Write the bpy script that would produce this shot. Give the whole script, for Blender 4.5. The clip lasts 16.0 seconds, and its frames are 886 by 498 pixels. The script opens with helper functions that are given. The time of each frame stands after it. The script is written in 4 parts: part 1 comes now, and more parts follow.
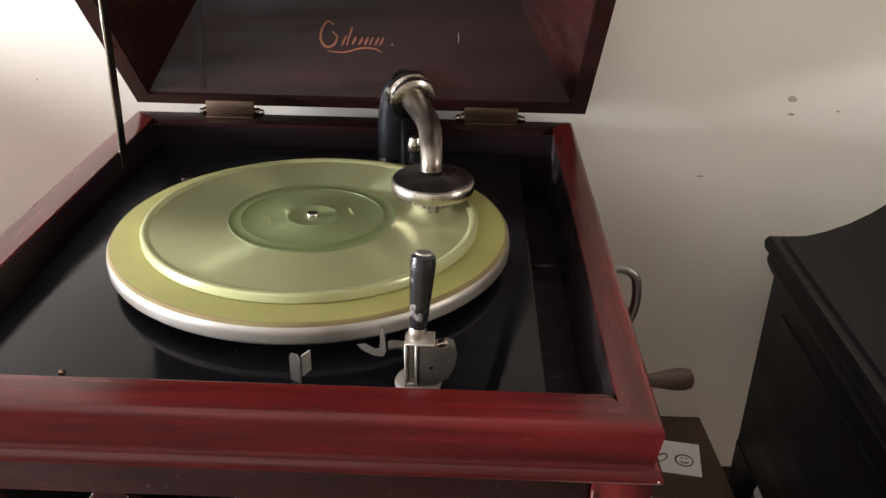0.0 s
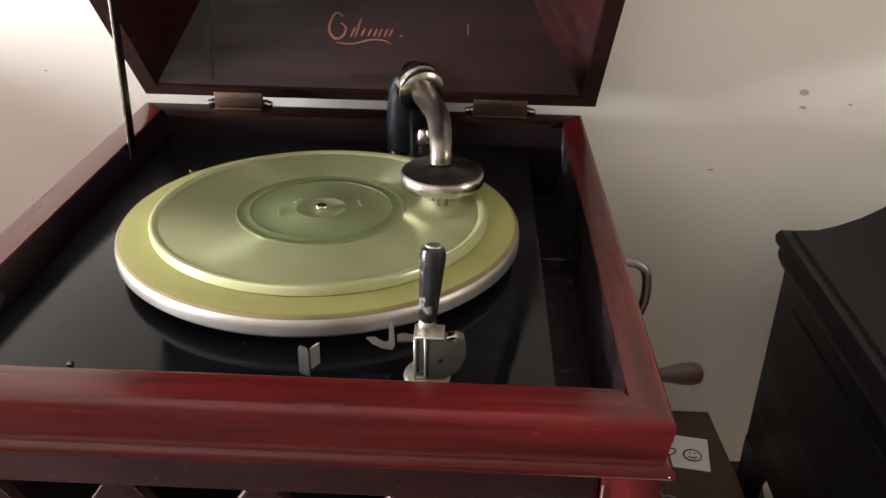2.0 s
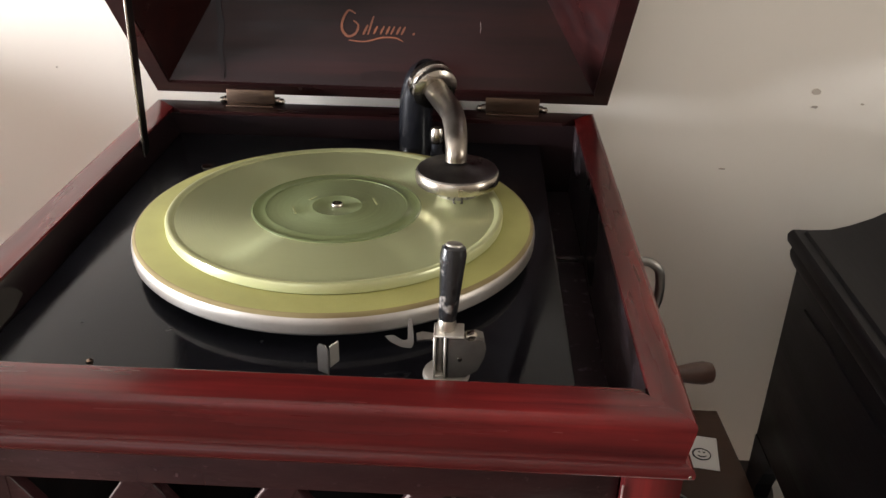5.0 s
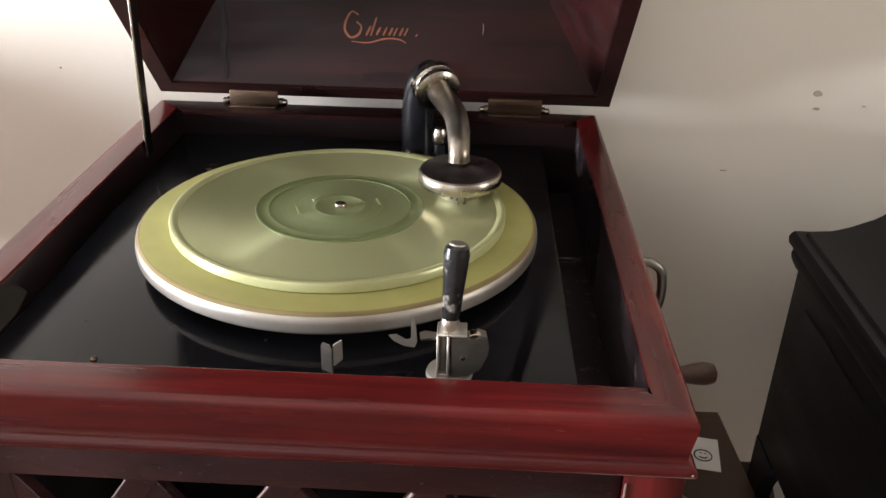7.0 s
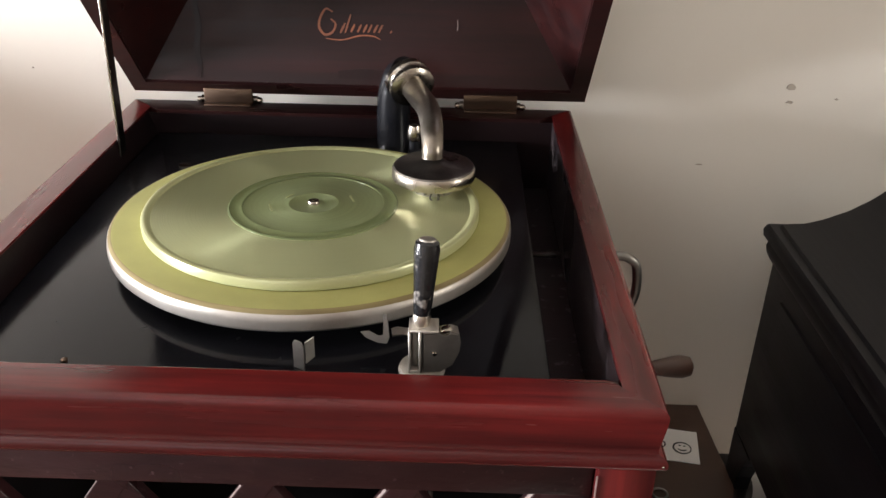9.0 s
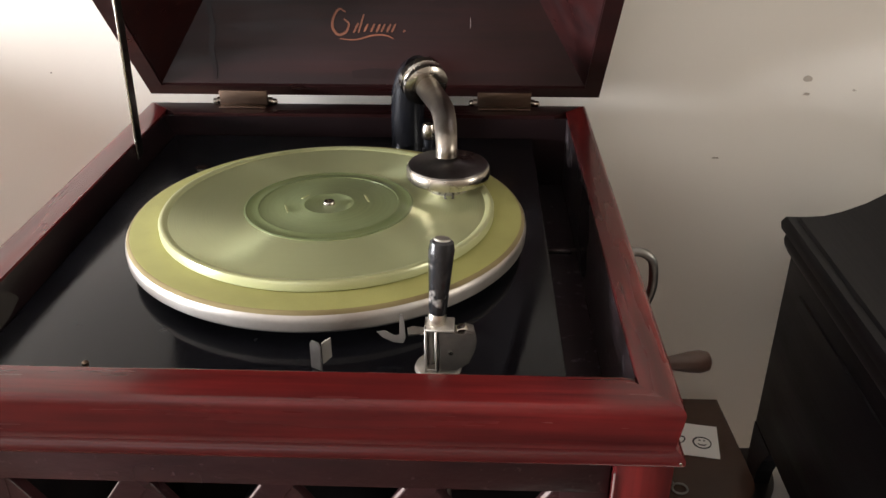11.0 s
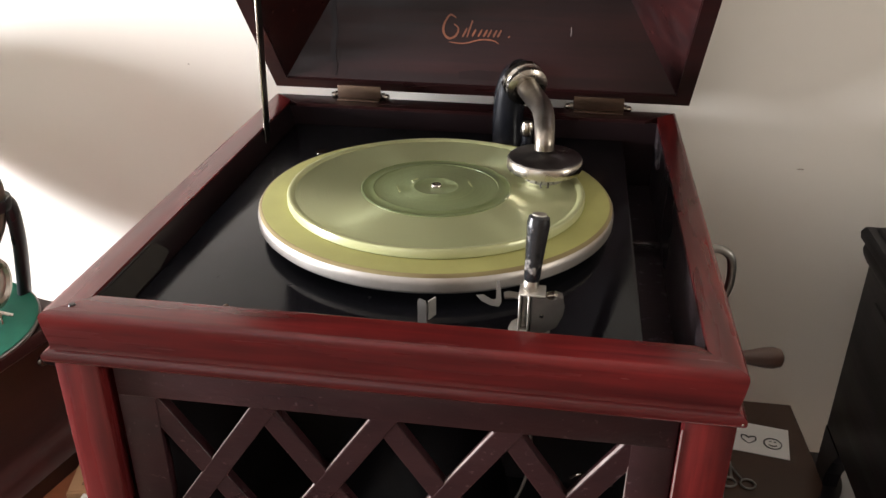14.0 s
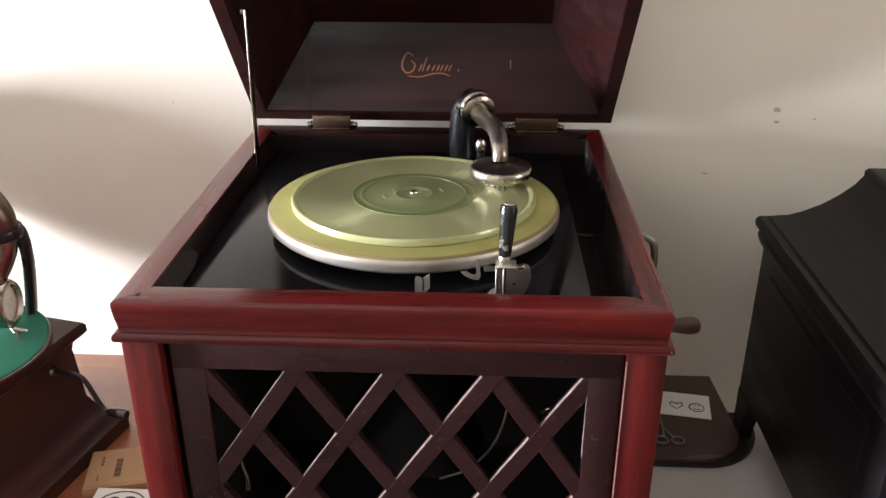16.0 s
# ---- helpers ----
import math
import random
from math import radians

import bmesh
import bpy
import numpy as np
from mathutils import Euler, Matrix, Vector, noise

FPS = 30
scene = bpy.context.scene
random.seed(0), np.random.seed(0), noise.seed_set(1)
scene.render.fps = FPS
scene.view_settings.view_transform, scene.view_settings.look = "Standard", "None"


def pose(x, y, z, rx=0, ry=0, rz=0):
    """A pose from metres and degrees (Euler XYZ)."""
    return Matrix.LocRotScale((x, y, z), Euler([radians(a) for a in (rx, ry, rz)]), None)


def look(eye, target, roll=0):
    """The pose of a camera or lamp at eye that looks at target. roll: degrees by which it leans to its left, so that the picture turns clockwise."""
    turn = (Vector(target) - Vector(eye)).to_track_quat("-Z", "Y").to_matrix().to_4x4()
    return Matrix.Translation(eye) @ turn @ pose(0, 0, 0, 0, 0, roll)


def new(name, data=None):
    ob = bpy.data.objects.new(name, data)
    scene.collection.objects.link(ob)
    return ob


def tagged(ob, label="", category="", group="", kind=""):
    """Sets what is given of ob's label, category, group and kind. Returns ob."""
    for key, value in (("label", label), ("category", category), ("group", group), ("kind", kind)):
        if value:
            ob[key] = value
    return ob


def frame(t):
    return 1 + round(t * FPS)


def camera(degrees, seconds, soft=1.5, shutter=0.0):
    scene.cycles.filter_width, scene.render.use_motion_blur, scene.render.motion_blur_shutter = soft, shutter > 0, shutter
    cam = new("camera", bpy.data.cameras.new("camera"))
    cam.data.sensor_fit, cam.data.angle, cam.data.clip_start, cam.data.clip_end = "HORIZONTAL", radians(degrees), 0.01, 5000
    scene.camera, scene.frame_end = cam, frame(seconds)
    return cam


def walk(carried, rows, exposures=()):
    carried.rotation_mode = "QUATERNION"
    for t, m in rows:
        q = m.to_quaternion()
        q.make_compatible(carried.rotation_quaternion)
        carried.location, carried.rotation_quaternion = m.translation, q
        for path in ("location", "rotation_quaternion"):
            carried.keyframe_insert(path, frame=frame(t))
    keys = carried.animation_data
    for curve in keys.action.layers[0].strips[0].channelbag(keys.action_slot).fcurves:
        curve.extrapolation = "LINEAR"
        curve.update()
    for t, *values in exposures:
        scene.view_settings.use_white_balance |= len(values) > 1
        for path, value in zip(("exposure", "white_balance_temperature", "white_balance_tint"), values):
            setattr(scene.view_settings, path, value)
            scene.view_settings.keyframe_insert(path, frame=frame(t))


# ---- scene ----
cam = camera(54.5, 16.0)
PATH = [
    (0, (0.116, -0.37, 1.394), (0.072, 1.409, 0.481), 1.1),
    (0.5, (0.118, -0.369, 1.393), (0.082, 1.406, 0.472), 1.3),
    (1, (0.118, -0.369, 1.394), (0.084, 1.404, 0.469), 1.5),
    (1.5, (0.116, -0.368, 1.393), (0.077, 1.405, 0.467), 1.4),
    (2, (0.114, -0.367, 1.392), (0.055, 1.404, 0.465), 1.1),
    (2.5, (0.111, -0.367, 1.392), (0.054, 1.404, 0.465), 1.2),
    (3, (0.106, -0.368, 1.392), (0.048, 1.403, 0.465), 1.3),
    (3.5, (0.104, -0.368, 1.392), (0.047, 1.4, 0.457), 1.3),
    (4, (0.103, -0.367, 1.393), (0.046, 1.399, 0.456), 1.3),
    (6.5, (0.102, -0.369, 1.392), (0.036, 1.403, 0.467), 1.3),
    (7, (0.101, -0.37, 1.392), (0.039, 1.401, 0.464), 1.4),
    (7.5, (0.101, -0.369, 1.392), (0.04, 1.399, 0.459), 1.3),
    (8, (0.104, -0.369, 1.391), (0.063, 1.401, 0.459), 1.6),
    (8.5, (0.108, -0.37, 1.391), (0.082, 1.4, 0.46), 1.4),
    (11, (0.112, -0.371, 1.394), (0.042, 1.393, 0.453), -0.2),
    (11.5, (0.105, -0.372, 1.392), (0.028, 1.392, 0.453), -0.3),
    (12, (0.098, -0.372, 1.392), (0.012, 1.394, 0.458), -0.2),
    (12.5, (0.094, -0.382, 1.393), (-0.005, 1.387, 0.465), -0.6),
    (12.7, (0.095, -0.394, 1.393), (0.008, 1.377, 0.468), -0.4),
    (13, (0.094, -0.417, 1.394), (-0.01, 1.346, 0.455), 0.1),
    (13.3, (0.096, -0.428, 1.392), (-0.031, 1.348, 0.482), 0.1),
    (13.5, (0.095, -0.429, 1.396), (-0.079, 1.345, 0.49), -0.0),
    (14, (0.106, -0.449, 1.405), (-0.153, 1.31, 0.488), 0.3),
    (14.2, (0.111, -0.468, 1.400), (-0.182, 1.286, 0.485), -0.1),
    (14.5, (0.107, -0.491, 1.403), (-0.188, 1.262, 0.485), 0.4),
    (14.7, (0.104, -0.509, 1.406), (-0.147, 1.259, 0.504), -0.6),
    (15, (0.093, -0.543, 1.419), (-0.099, 1.238, 0.53), -1.1),
    (15.3, (0.092, -0.575, 1.425), (-0.064, 1.225, 0.567), -1.6),
    (15.5, (0.085, -0.591, 1.431), (-0.051, 1.202, 0.555), -0.3),
    (16, (0.069, -0.615, 1.44), (-0.015, 1.197, 0.597), 0.0),
]
walk(cam, [(t, look(eye, target, roll)) for t, eye, target, roll in PATH])

# ---- light ----
world = bpy.data.worlds.new("sky")
scene.world = world
world.use_nodes = True
wn = world.node_tree.nodes
sky = wn.new("ShaderNodeTexSky")
sky.sky_type, sky.sun_disc = "NISHITA", False
sky.sun_elevation, sky.sun_rotation = radians(38), radians(-120)
wn["Background"].inputs[1].default_value = 0.12
world.node_tree.links.new(sky.outputs[0], wn["Background"].inputs[0])


def lamp(name, kind, m, energy, color, size=1.0, size_y=1.0):
    d = bpy.data.lights.new(name, kind)
    d.energy, d.color = energy, color
    if kind == "AREA":
        d.shape, d.size, d.size_y = "RECTANGLE", size, size_y
    ob = new(name, d)
    ob.matrix_world = m
    return ob


WALL_Y, TABLE = 0.580, 0.682
# daylight from the left window, plus two added fill lamps with no known source
lamp("window_light", "AREA", pose(-2.60, -0.35, 1.22, 90, 0, -90), 250, (0.95, 0.955, 1.0), 0.6, 0.48)
lamp("added_front_fill", "AREA", pose(-0.8, -1.95, 1.95, 90, 0, 0), 4.2, (1.0, 0.96, 0.90), 1.2, 0.8)
lamp("added_side_fill", "AREA", pose(2.95, -0.85, 1.85, 90, 0, 90), 31, (1.0, 0.955, 0.87), 0.8, 0.8)


# ---- materials ----
def material(name, color, rough=0.5, metal=0.0, dark=None, scale=30.0, stretch=(1, 1, 1), mix=0.5, bump=0.0, bump_scale=200.0,
             coat=0.0, fleck=0.0, fleck_color=(0.5, 0.4, 0.3), spec=0.5, rough_var=0.12, detail=6.0, fleck_scale=90):
    m = bpy.data.materials.new(name)
    m.use_nodes = True
    t = m.node_tree
    N, L = t.nodes, t.links
    p = N["Principled BSDF"]
    p.inputs["Metallic"].default_value = metal
    p.inputs["Specular IOR Level"].default_value = spec
    p.inputs["Coat Weight"].default_value = coat
    p.inputs["Coat Roughness"].default_value = 0.12
    tc = N.new("ShaderNodeTexCoord")
    mp = N.new("ShaderNodeMapping")
    mp.inputs["Scale"].default_value = stretch
    L.new(tc.outputs["Object"], mp.inputs[0])
    n1 = N.new("ShaderNodeTexNoise")
    n1.inputs["Scale"].default_value, n1.inputs["Detail"].default_value = scale, detail
    n1.inputs["Roughness"].default_value = 0.65
    L.new(mp.outputs[0], n1.inputs["Vector"])
    n2 = N.new("ShaderNodeTexNoise")
    n2.inputs["Scale"].default_value, n2.inputs["Detail"].default_value = scale * 0.22, 3
    L.new(mp.outputs[0], n2.inputs["Vector"])
    dark = dark or tuple(c * 0.55 for c in color)
    mx = N.new("ShaderNodeMix")
    mx.data_type = "RGBA"
    mx.inputs[6].default_value, mx.inputs[7].default_value = (*dark, 1), (*color, 1)
    ad = N.new("ShaderNodeMath")
    ad.operation = "ADD"
    L.new(n1.outputs[0], ad.inputs[0])
    L.new(n2.outputs[0], ad.inputs[1])
    rng = N.new("ShaderNodeMapRange")
    rng.inputs[1].default_value, rng.inputs[2].default_value = 1.0 - 0.5 * mix, 1.0 + 0.5 * mix
    L.new(ad.outputs[0], rng.inputs[0])
    L.new(rng.outputs[0], mx.inputs[0])
    out = mx.outputs[2]
    if fleck:
        n3 = N.new("ShaderNodeTexNoise")
        n3.inputs["Scale"].default_value, n3.inputs["Detail"].default_value = fleck_scale, 4
        L.new(tc.outputs["Object"], n3.inputs["Vector"])
        r3 = N.new("ShaderNodeMapRange")
        r3.inputs[1].default_value, r3.inputs[2].default_value = 0.70 - 0.1 * fleck, 0.78 - 0.1 * fleck
        L.new(n3.outputs[0], r3.inputs[0])
        m3 = N.new("ShaderNodeMix")
        m3.data_type = "RGBA"
        m3.inputs[7].default_value = (*fleck_color, 1)
        L.new(r3.outputs[0], m3.inputs[0])
        L.new(out, m3.inputs[6])
        out = m3.outputs[2]
    L.new(out, p.inputs["Base Color"])
    rr = N.new("ShaderNodeMapRange")
    rr.inputs[1].default_value, rr.inputs[2].default_value = 0.3, 0.7
    rr.inputs[3].default_value, rr.inputs[4].default_value = max(0.02, rough - rough_var), min(1, rough + rough_var)
    L.new(n2.outputs[0], rr.inputs[0])
    L.new(rr.outputs[0], p.inputs["Roughness"])
    if bump:
        n4 = N.new("ShaderNodeTexNoise")
        n4.inputs["Scale"].default_value, n4.inputs["Detail"].default_value = bump_scale, 4
        L.new(mp.outputs[0], n4.inputs["Vector"])
        b = N.new("ShaderNodeBump")
        b.inputs["Strength"].default_value, b.inputs["Distance"].default_value = bump, 0.001
        L.new(n4.outputs[0], b.inputs["Height"])
        L.new(b.outputs[0], p.inputs["Normal"])
    return m


RED, RED_D = (0.170, 0.0155, 0.0147), (0.030, 0.0052, 0.0057)


def mahogany(name, axis, red, dark, rough=0.19, spec=0.33):
    """Varnished mahogany: broad ribbon figure, fine grain and dark pores along one axis, and a slightly worn polish."""
    m = bpy.data.materials.new(name)
    m.use_nodes = True
    N, L = m.node_tree.nodes, m.node_tree.links
    p = N["Principled BSDF"]
    tc = N.new("ShaderNodeTexCoord")

    def noise_at(scale, along, detail=5.0, rough_n=0.6):
        mp = N.new("ShaderNodeMapping")
        s = [scale] * 3
        s[axis] = scale * along
        mp.inputs["Scale"].default_value = s
        L.new(tc.outputs["Object"], mp.inputs[0])
        n = N.new("ShaderNodeTexNoise")
        n.inputs["Scale"].default_value, n.inputs["Detail"].default_value, n.inputs["Roughness"].default_value = 1.0, detail, rough_n
        L.new(mp.outputs[0], n.inputs["Vector"])
        return n.outputs[0]

    def ranged(src, a, b, c=0.0, d=1.0):
        r = N.new("ShaderNodeMapRange")
        for k, v in zip((1, 2, 3, 4), (a, b, c, d)):
            r.inputs[k].default_value = v
        L.new(src, r.inputs[0])
        return r.outputs[0]

    def mixed(fac, a, b):
        x = N.new("ShaderNodeMix")
        x.data_type = "RGBA"
        L.new(fac, x.inputs[0])
        for k, v in ((6, a), (7, b)):
            if isinstance(v, tuple):
                x.inputs[k].default_value = (*v, 1)
            else:
                L.new(v, x.inputs[k])
        return x.outputs[2]
    figure = ranged(noise_at(80, 0.045, 4), 0.34, 0.64)
    streak = ranged(noise_at(34, 0.09, 3), 0.46, 0.66, 0.0, 0.62)
    fibre = noise_at(200, 0.025, 4)
    grain = ranged(fibre, 0.25, 0.75)
    pores = ranged(noise_at(700, 0.03, 2), 0.60, 0.75, 0.0, 0.25)
    cloud = noise_at(9, 0.5, 4)
    base = mixed(figure, dark, red)
    base = mixed(grain, tuple(0.45 * a + 0.55 * b for a, b in zip(dark, red)), base)
    base = mixed(streak, base, tuple(0.9 * c for c in dark))
    base = mixed(pores, base, tuple(0.6 * c for c in dark))
    base = mixed(ranged(cloud, 0.42, 0.72, 0.0, 0.55), base, tuple(0.8 * c for c in dark))
    L.new(base, p.inputs["Base Color"])
    gloss = N.new("ShaderNodeMath")
    gloss.operation = "ADD"
    L.new(ranged(cloud, 0.3, 0.7, rough - 0.07, rough + 0.06), gloss.inputs[0])
    L.new(ranged(noise_at(48, 0.07, 4), 0.40, 0.66, 0.0, 0.16), gloss.inputs[1])
    L.new(gloss.outputs[0], p.inputs["Roughness"])
    p.inputs["Specular IOR Level"].default_value = spec
    bp = N.new("ShaderNodeBump")
    bp.inputs["Strength"].default_value, bp.inputs["Distance"].default_value = 0.05, 0.0005
    L.new(fibre, bp.inputs["Height"])
    L.new(bp.outputs[0], p.inputs["Normal"])
    return m


MAH_X, MAH_Y, MAH_Z = (mahogany("mahogany_" + n, k, RED, RED_D) for k, n in enumerate(("along_x", "along_y", "upright")))
# darkened copy of the mahogany puts the shade on lid and back into colour
MAH_SHADED = mahogany("shaded_mahogany", 0, (0.032, 0.0070, 0.0062), (0.012, 0.0042, 0.0044), 0.30, 0.28)
GRILLE = material("old_grille_varnish", (0.036, 0.0110, 0.0118), 0.34, 0, (0.013, 0.0060, 0.0074), 45, (0.4, 1, 1), 0.8, 0.5, 170, spec=0.34, fleck=0.5, fleck_color=(0.070, 0.040, 0.043), fleck_scale=210)
EDGE = material("worn_lit_pale_edge", (0.40, 0.34, 0.32), 0.5, 0, (0.15, 0.10, 0.09), 90, (1, 1, 1), 0.7, 0.2)
# scuffed, with window light on the right lining put into a paler base
SCUFFED_LIT = material("scuffed_lit_lining", (0.030, 0.019, 0.021), 0.33, 0, (0.008, 0.006, 0.006), 30, (0.3, 1, 1), 0.6, 0.1, fleck=0.9, fleck_color=(0.10, 0.085, 0.095))
SHADED_BOARD = material("shaded_board_end", (0.014, 0.011, 0.010), 0.3, 0, (0.009, 0.007, 0.007), 24, (0.15, 1, 1), 0.6)
INSIDE = material("dark_stained_inside", (0.012, 0.0055, 0.0060), 0.34, 0, (0.007, 0.0042, 0.005), 30, (0.3, 1, 1), 0.6, 0.1, spec=0.25)
BLACKBOARD = material("black_japanned_board", (0.0065, 0.0064, 0.0080), 0.15, 0, (0.0042, 0.0042, 0.0054), 20, (1, 1, 1), 0.6, 0.03, 300, spec=0.165, fleck=0.02, fleck_color=(0.05, 0.05, 0.05))
CAVITY = material("cavity_shade", (0.026, 0.022, 0.025), 0.8)
BLACK_PAINT = material("black_paint", (0.012, 0.013, 0.016), 0.28, 0, (0.007, 0.007, 0.009), 40, (1, 1, 1), 0.6, 0.1, 200)
BLACK_GRIP = material("worn_black_grip", (0.014, 0.014, 0.015), 0.25, 0, (0.008, 0.008, 0.009), 40, (1, 1, 1), 0.6, 0.6, 220, fleck=1.1, fleck_color=(0.26, 0.24, 0.22))
NICKEL = material("worn_nickel", (0.56, 0.52, 0.46), 0.24, 1.0, (0.36, 0.31, 0.25), 60, (1, 1, 1), 0.7, 0.08, 300)
OLD_NICKEL = material("tarnished_nickel", (0.40, 0.36, 0.31), 0.34, 1.0, (0.16, 0.13, 0.10), 50, (1, 1, 1), 0.8, 0.12, 300)
SATIN = material("satin_nickel", (0.52, 0.49, 0.44), 0.46, 0.75, (0.34, 0.31, 0.27), 60, (1, 1, 1), 0.7, 0.08, 300)
SATIN_DARK = material("dull_grey_nickel", (0.22, 0.20, 0.18), 0.40, 0.7, (0.12, 0.11, 0.10), 60, (1, 1, 1), 0.7, 0.1, 300)
DARK_NICKEL = material("dark_tarnished_top", (0.24, 0.22, 0.20), 0.32, 1.0, (0.07, 0.06, 0.055), 60, (1, 1, 1), 0.8, 0.12, 300)
BRASS = material("tarnished_brass_hinge", (0.22, 0.155, 0.11), 0.42, 1.0, (0.10, 0.065, 0.05), 60, (0.3, 1, 1), 0.8, 0.2, 300)
PLATE_RIM = material("silvered_rim", (0.54, 0.52, 0.485), 0.40, 0.8, (0.30, 0.235, 0.185), 20, (1, 1, 1), 0.75, 0.08, 300)
BROWN_LINE = material("brown_felt_edge", (0.27, 0.225, 0.095), 0.9, 0, (0.085, 0.042, 0.024), 9, (1, 1, 1), 0.8, 0.2)
FELT = material("yellow_green_felt", (0.365, 0.352, 0.115), 0.95, 0, (0.205, 0.195, 0.060), 11, (1, 1, 1), 0.8, 0.3, 1400)
GREEN_FELT = material("green_felt", (0.012, 0.17, 0.105), 0.95, 0, (0.007, 0.12, 0.075), 50, (1, 1, 1), 0.7, 0.5, 900)
WOOD_KNOB = material("turned_brown_wood", (0.10, 0.055, 0.04), 0.4, 0, (0.055, 0.03, 0.022), 60, (0.2, 1, 1), 0.7, 0.1)
STEEL = material("grey_steel", (0.30, 0.29, 0.27), 0.36, 1.0, (0.16, 0.15, 0.14), 70, (1, 1, 1), 0.7)
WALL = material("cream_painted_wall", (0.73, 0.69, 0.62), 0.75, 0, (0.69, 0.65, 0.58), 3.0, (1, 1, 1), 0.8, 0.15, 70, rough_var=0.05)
# walls out of view, toned dark to hold back bounce light
UNSEEN_WALL = material("unseen_wall_dim_tan", (0.27, 0.225, 0.185), 0.8, 0, (0.24, 0.20, 0.165), 3.0, (1, 1, 1), 0.8, 0.15, 70, rough_var=0.05)
CEIL = material("cream_white_ceiling", (0.58, 0.55, 0.51), 0.9, 0, (0.54, 0.51, 0.47), 3.0)
SCUFF = material("pale_scuffed_paint", (0.20, 0.175, 0.19), 0.5, 0, (0.07, 0.06, 0.068), 160, (1, 1, 0.3), 0.8)
OLIVE = material("olive_brown_reflection", (0.014, 0.0095, 0.006), 0.75, 0, (0.008, 0.0055, 0.004), 60)
SPOT = material("old_wall_mark", (0.42, 0.37, 0.31), 0.8, 0, (0.33, 0.29, 0.24), 200)
FLOOR = material("dark_brown_carpet", (0.085, 0.058, 0.042), 0.95, 0, (0.050, 0.034, 0.026), 60, (1, 1, 1), 0.7, 0.6, 400)
TABLE_WOOD = material("orange_brown_table_wood", (0.30, 0.105, 0.045), 0.30, 0, (0.16, 0.055, 0.026), 22, (0.12, 1, 1), 0.7, 0.1, 150, coat=0.2)
WHITE_TOP = material("white_painted_top", (0.66, 0.64, 0.61), 0.5, 0, (0.60, 0.58, 0.55), 12, (1, 1, 1), 0.6, 0.1)
BOARD_WOOD = material("brown_board", (0.080, 0.045, 0.031), 0.22, 0, (0.055, 0.031, 0.022), 24, (0.15, 1, 1), 0.6, 0.08, 150)
BLACK_CASE = material("blackened_oak_case", (0.0085, 0.0080, 0.0098), 0.44, 0, (0.005, 0.0048, 0.006), 40, (1.5, 0.12, 1.5), 0.7, 0.25, 150, spec=0.18)
CASE_BROWN = material("dark_brown_case", (0.046, 0.022, 0.018), 0.36, 0, (0.024, 0.012, 0.010), 30, (1, 0.15, 1.4), 0.7, 0.12, 150, coat=0.15)
ARM_BROWN = material("bronzed_arm", (0.17, 0.135, 0.105), 0.30, 0.85, (0.10, 0.08, 0.06), 40, (1, 1, 1), 0.7, 0.1)
PAPER = material("white_card", (0.78, 0.77, 0.74), 0.7, 0, (0.72, 0.71, 0.68), 30)
INK = material("black_ink", (0.02, 0.02, 0.02), 0.6)
CARTON = material("tan_carton", (0.44, 0.27, 0.14), 0.7, 0, (0.36, 0.21, 0.105), 30, (1, 1, 1), 0.7)
PRINT = material("faded_brown_print", (0.17, 0.085, 0.045), 0.7)
STAIN = material("dark_varnish_stain", (0.016, 0.0048, 0.0046), 0.34, 0, (0.010, 0.0036, 0.0038), 60, (1, 1, 0.2), 0.7, spec=0.24)
DECAL = material("faded_copper_decal", (0.38, 0.125, 0.058), 0.45, 0.1, (0.12, 0.042, 0.024), 130, (1, 1, 1), 0.9)


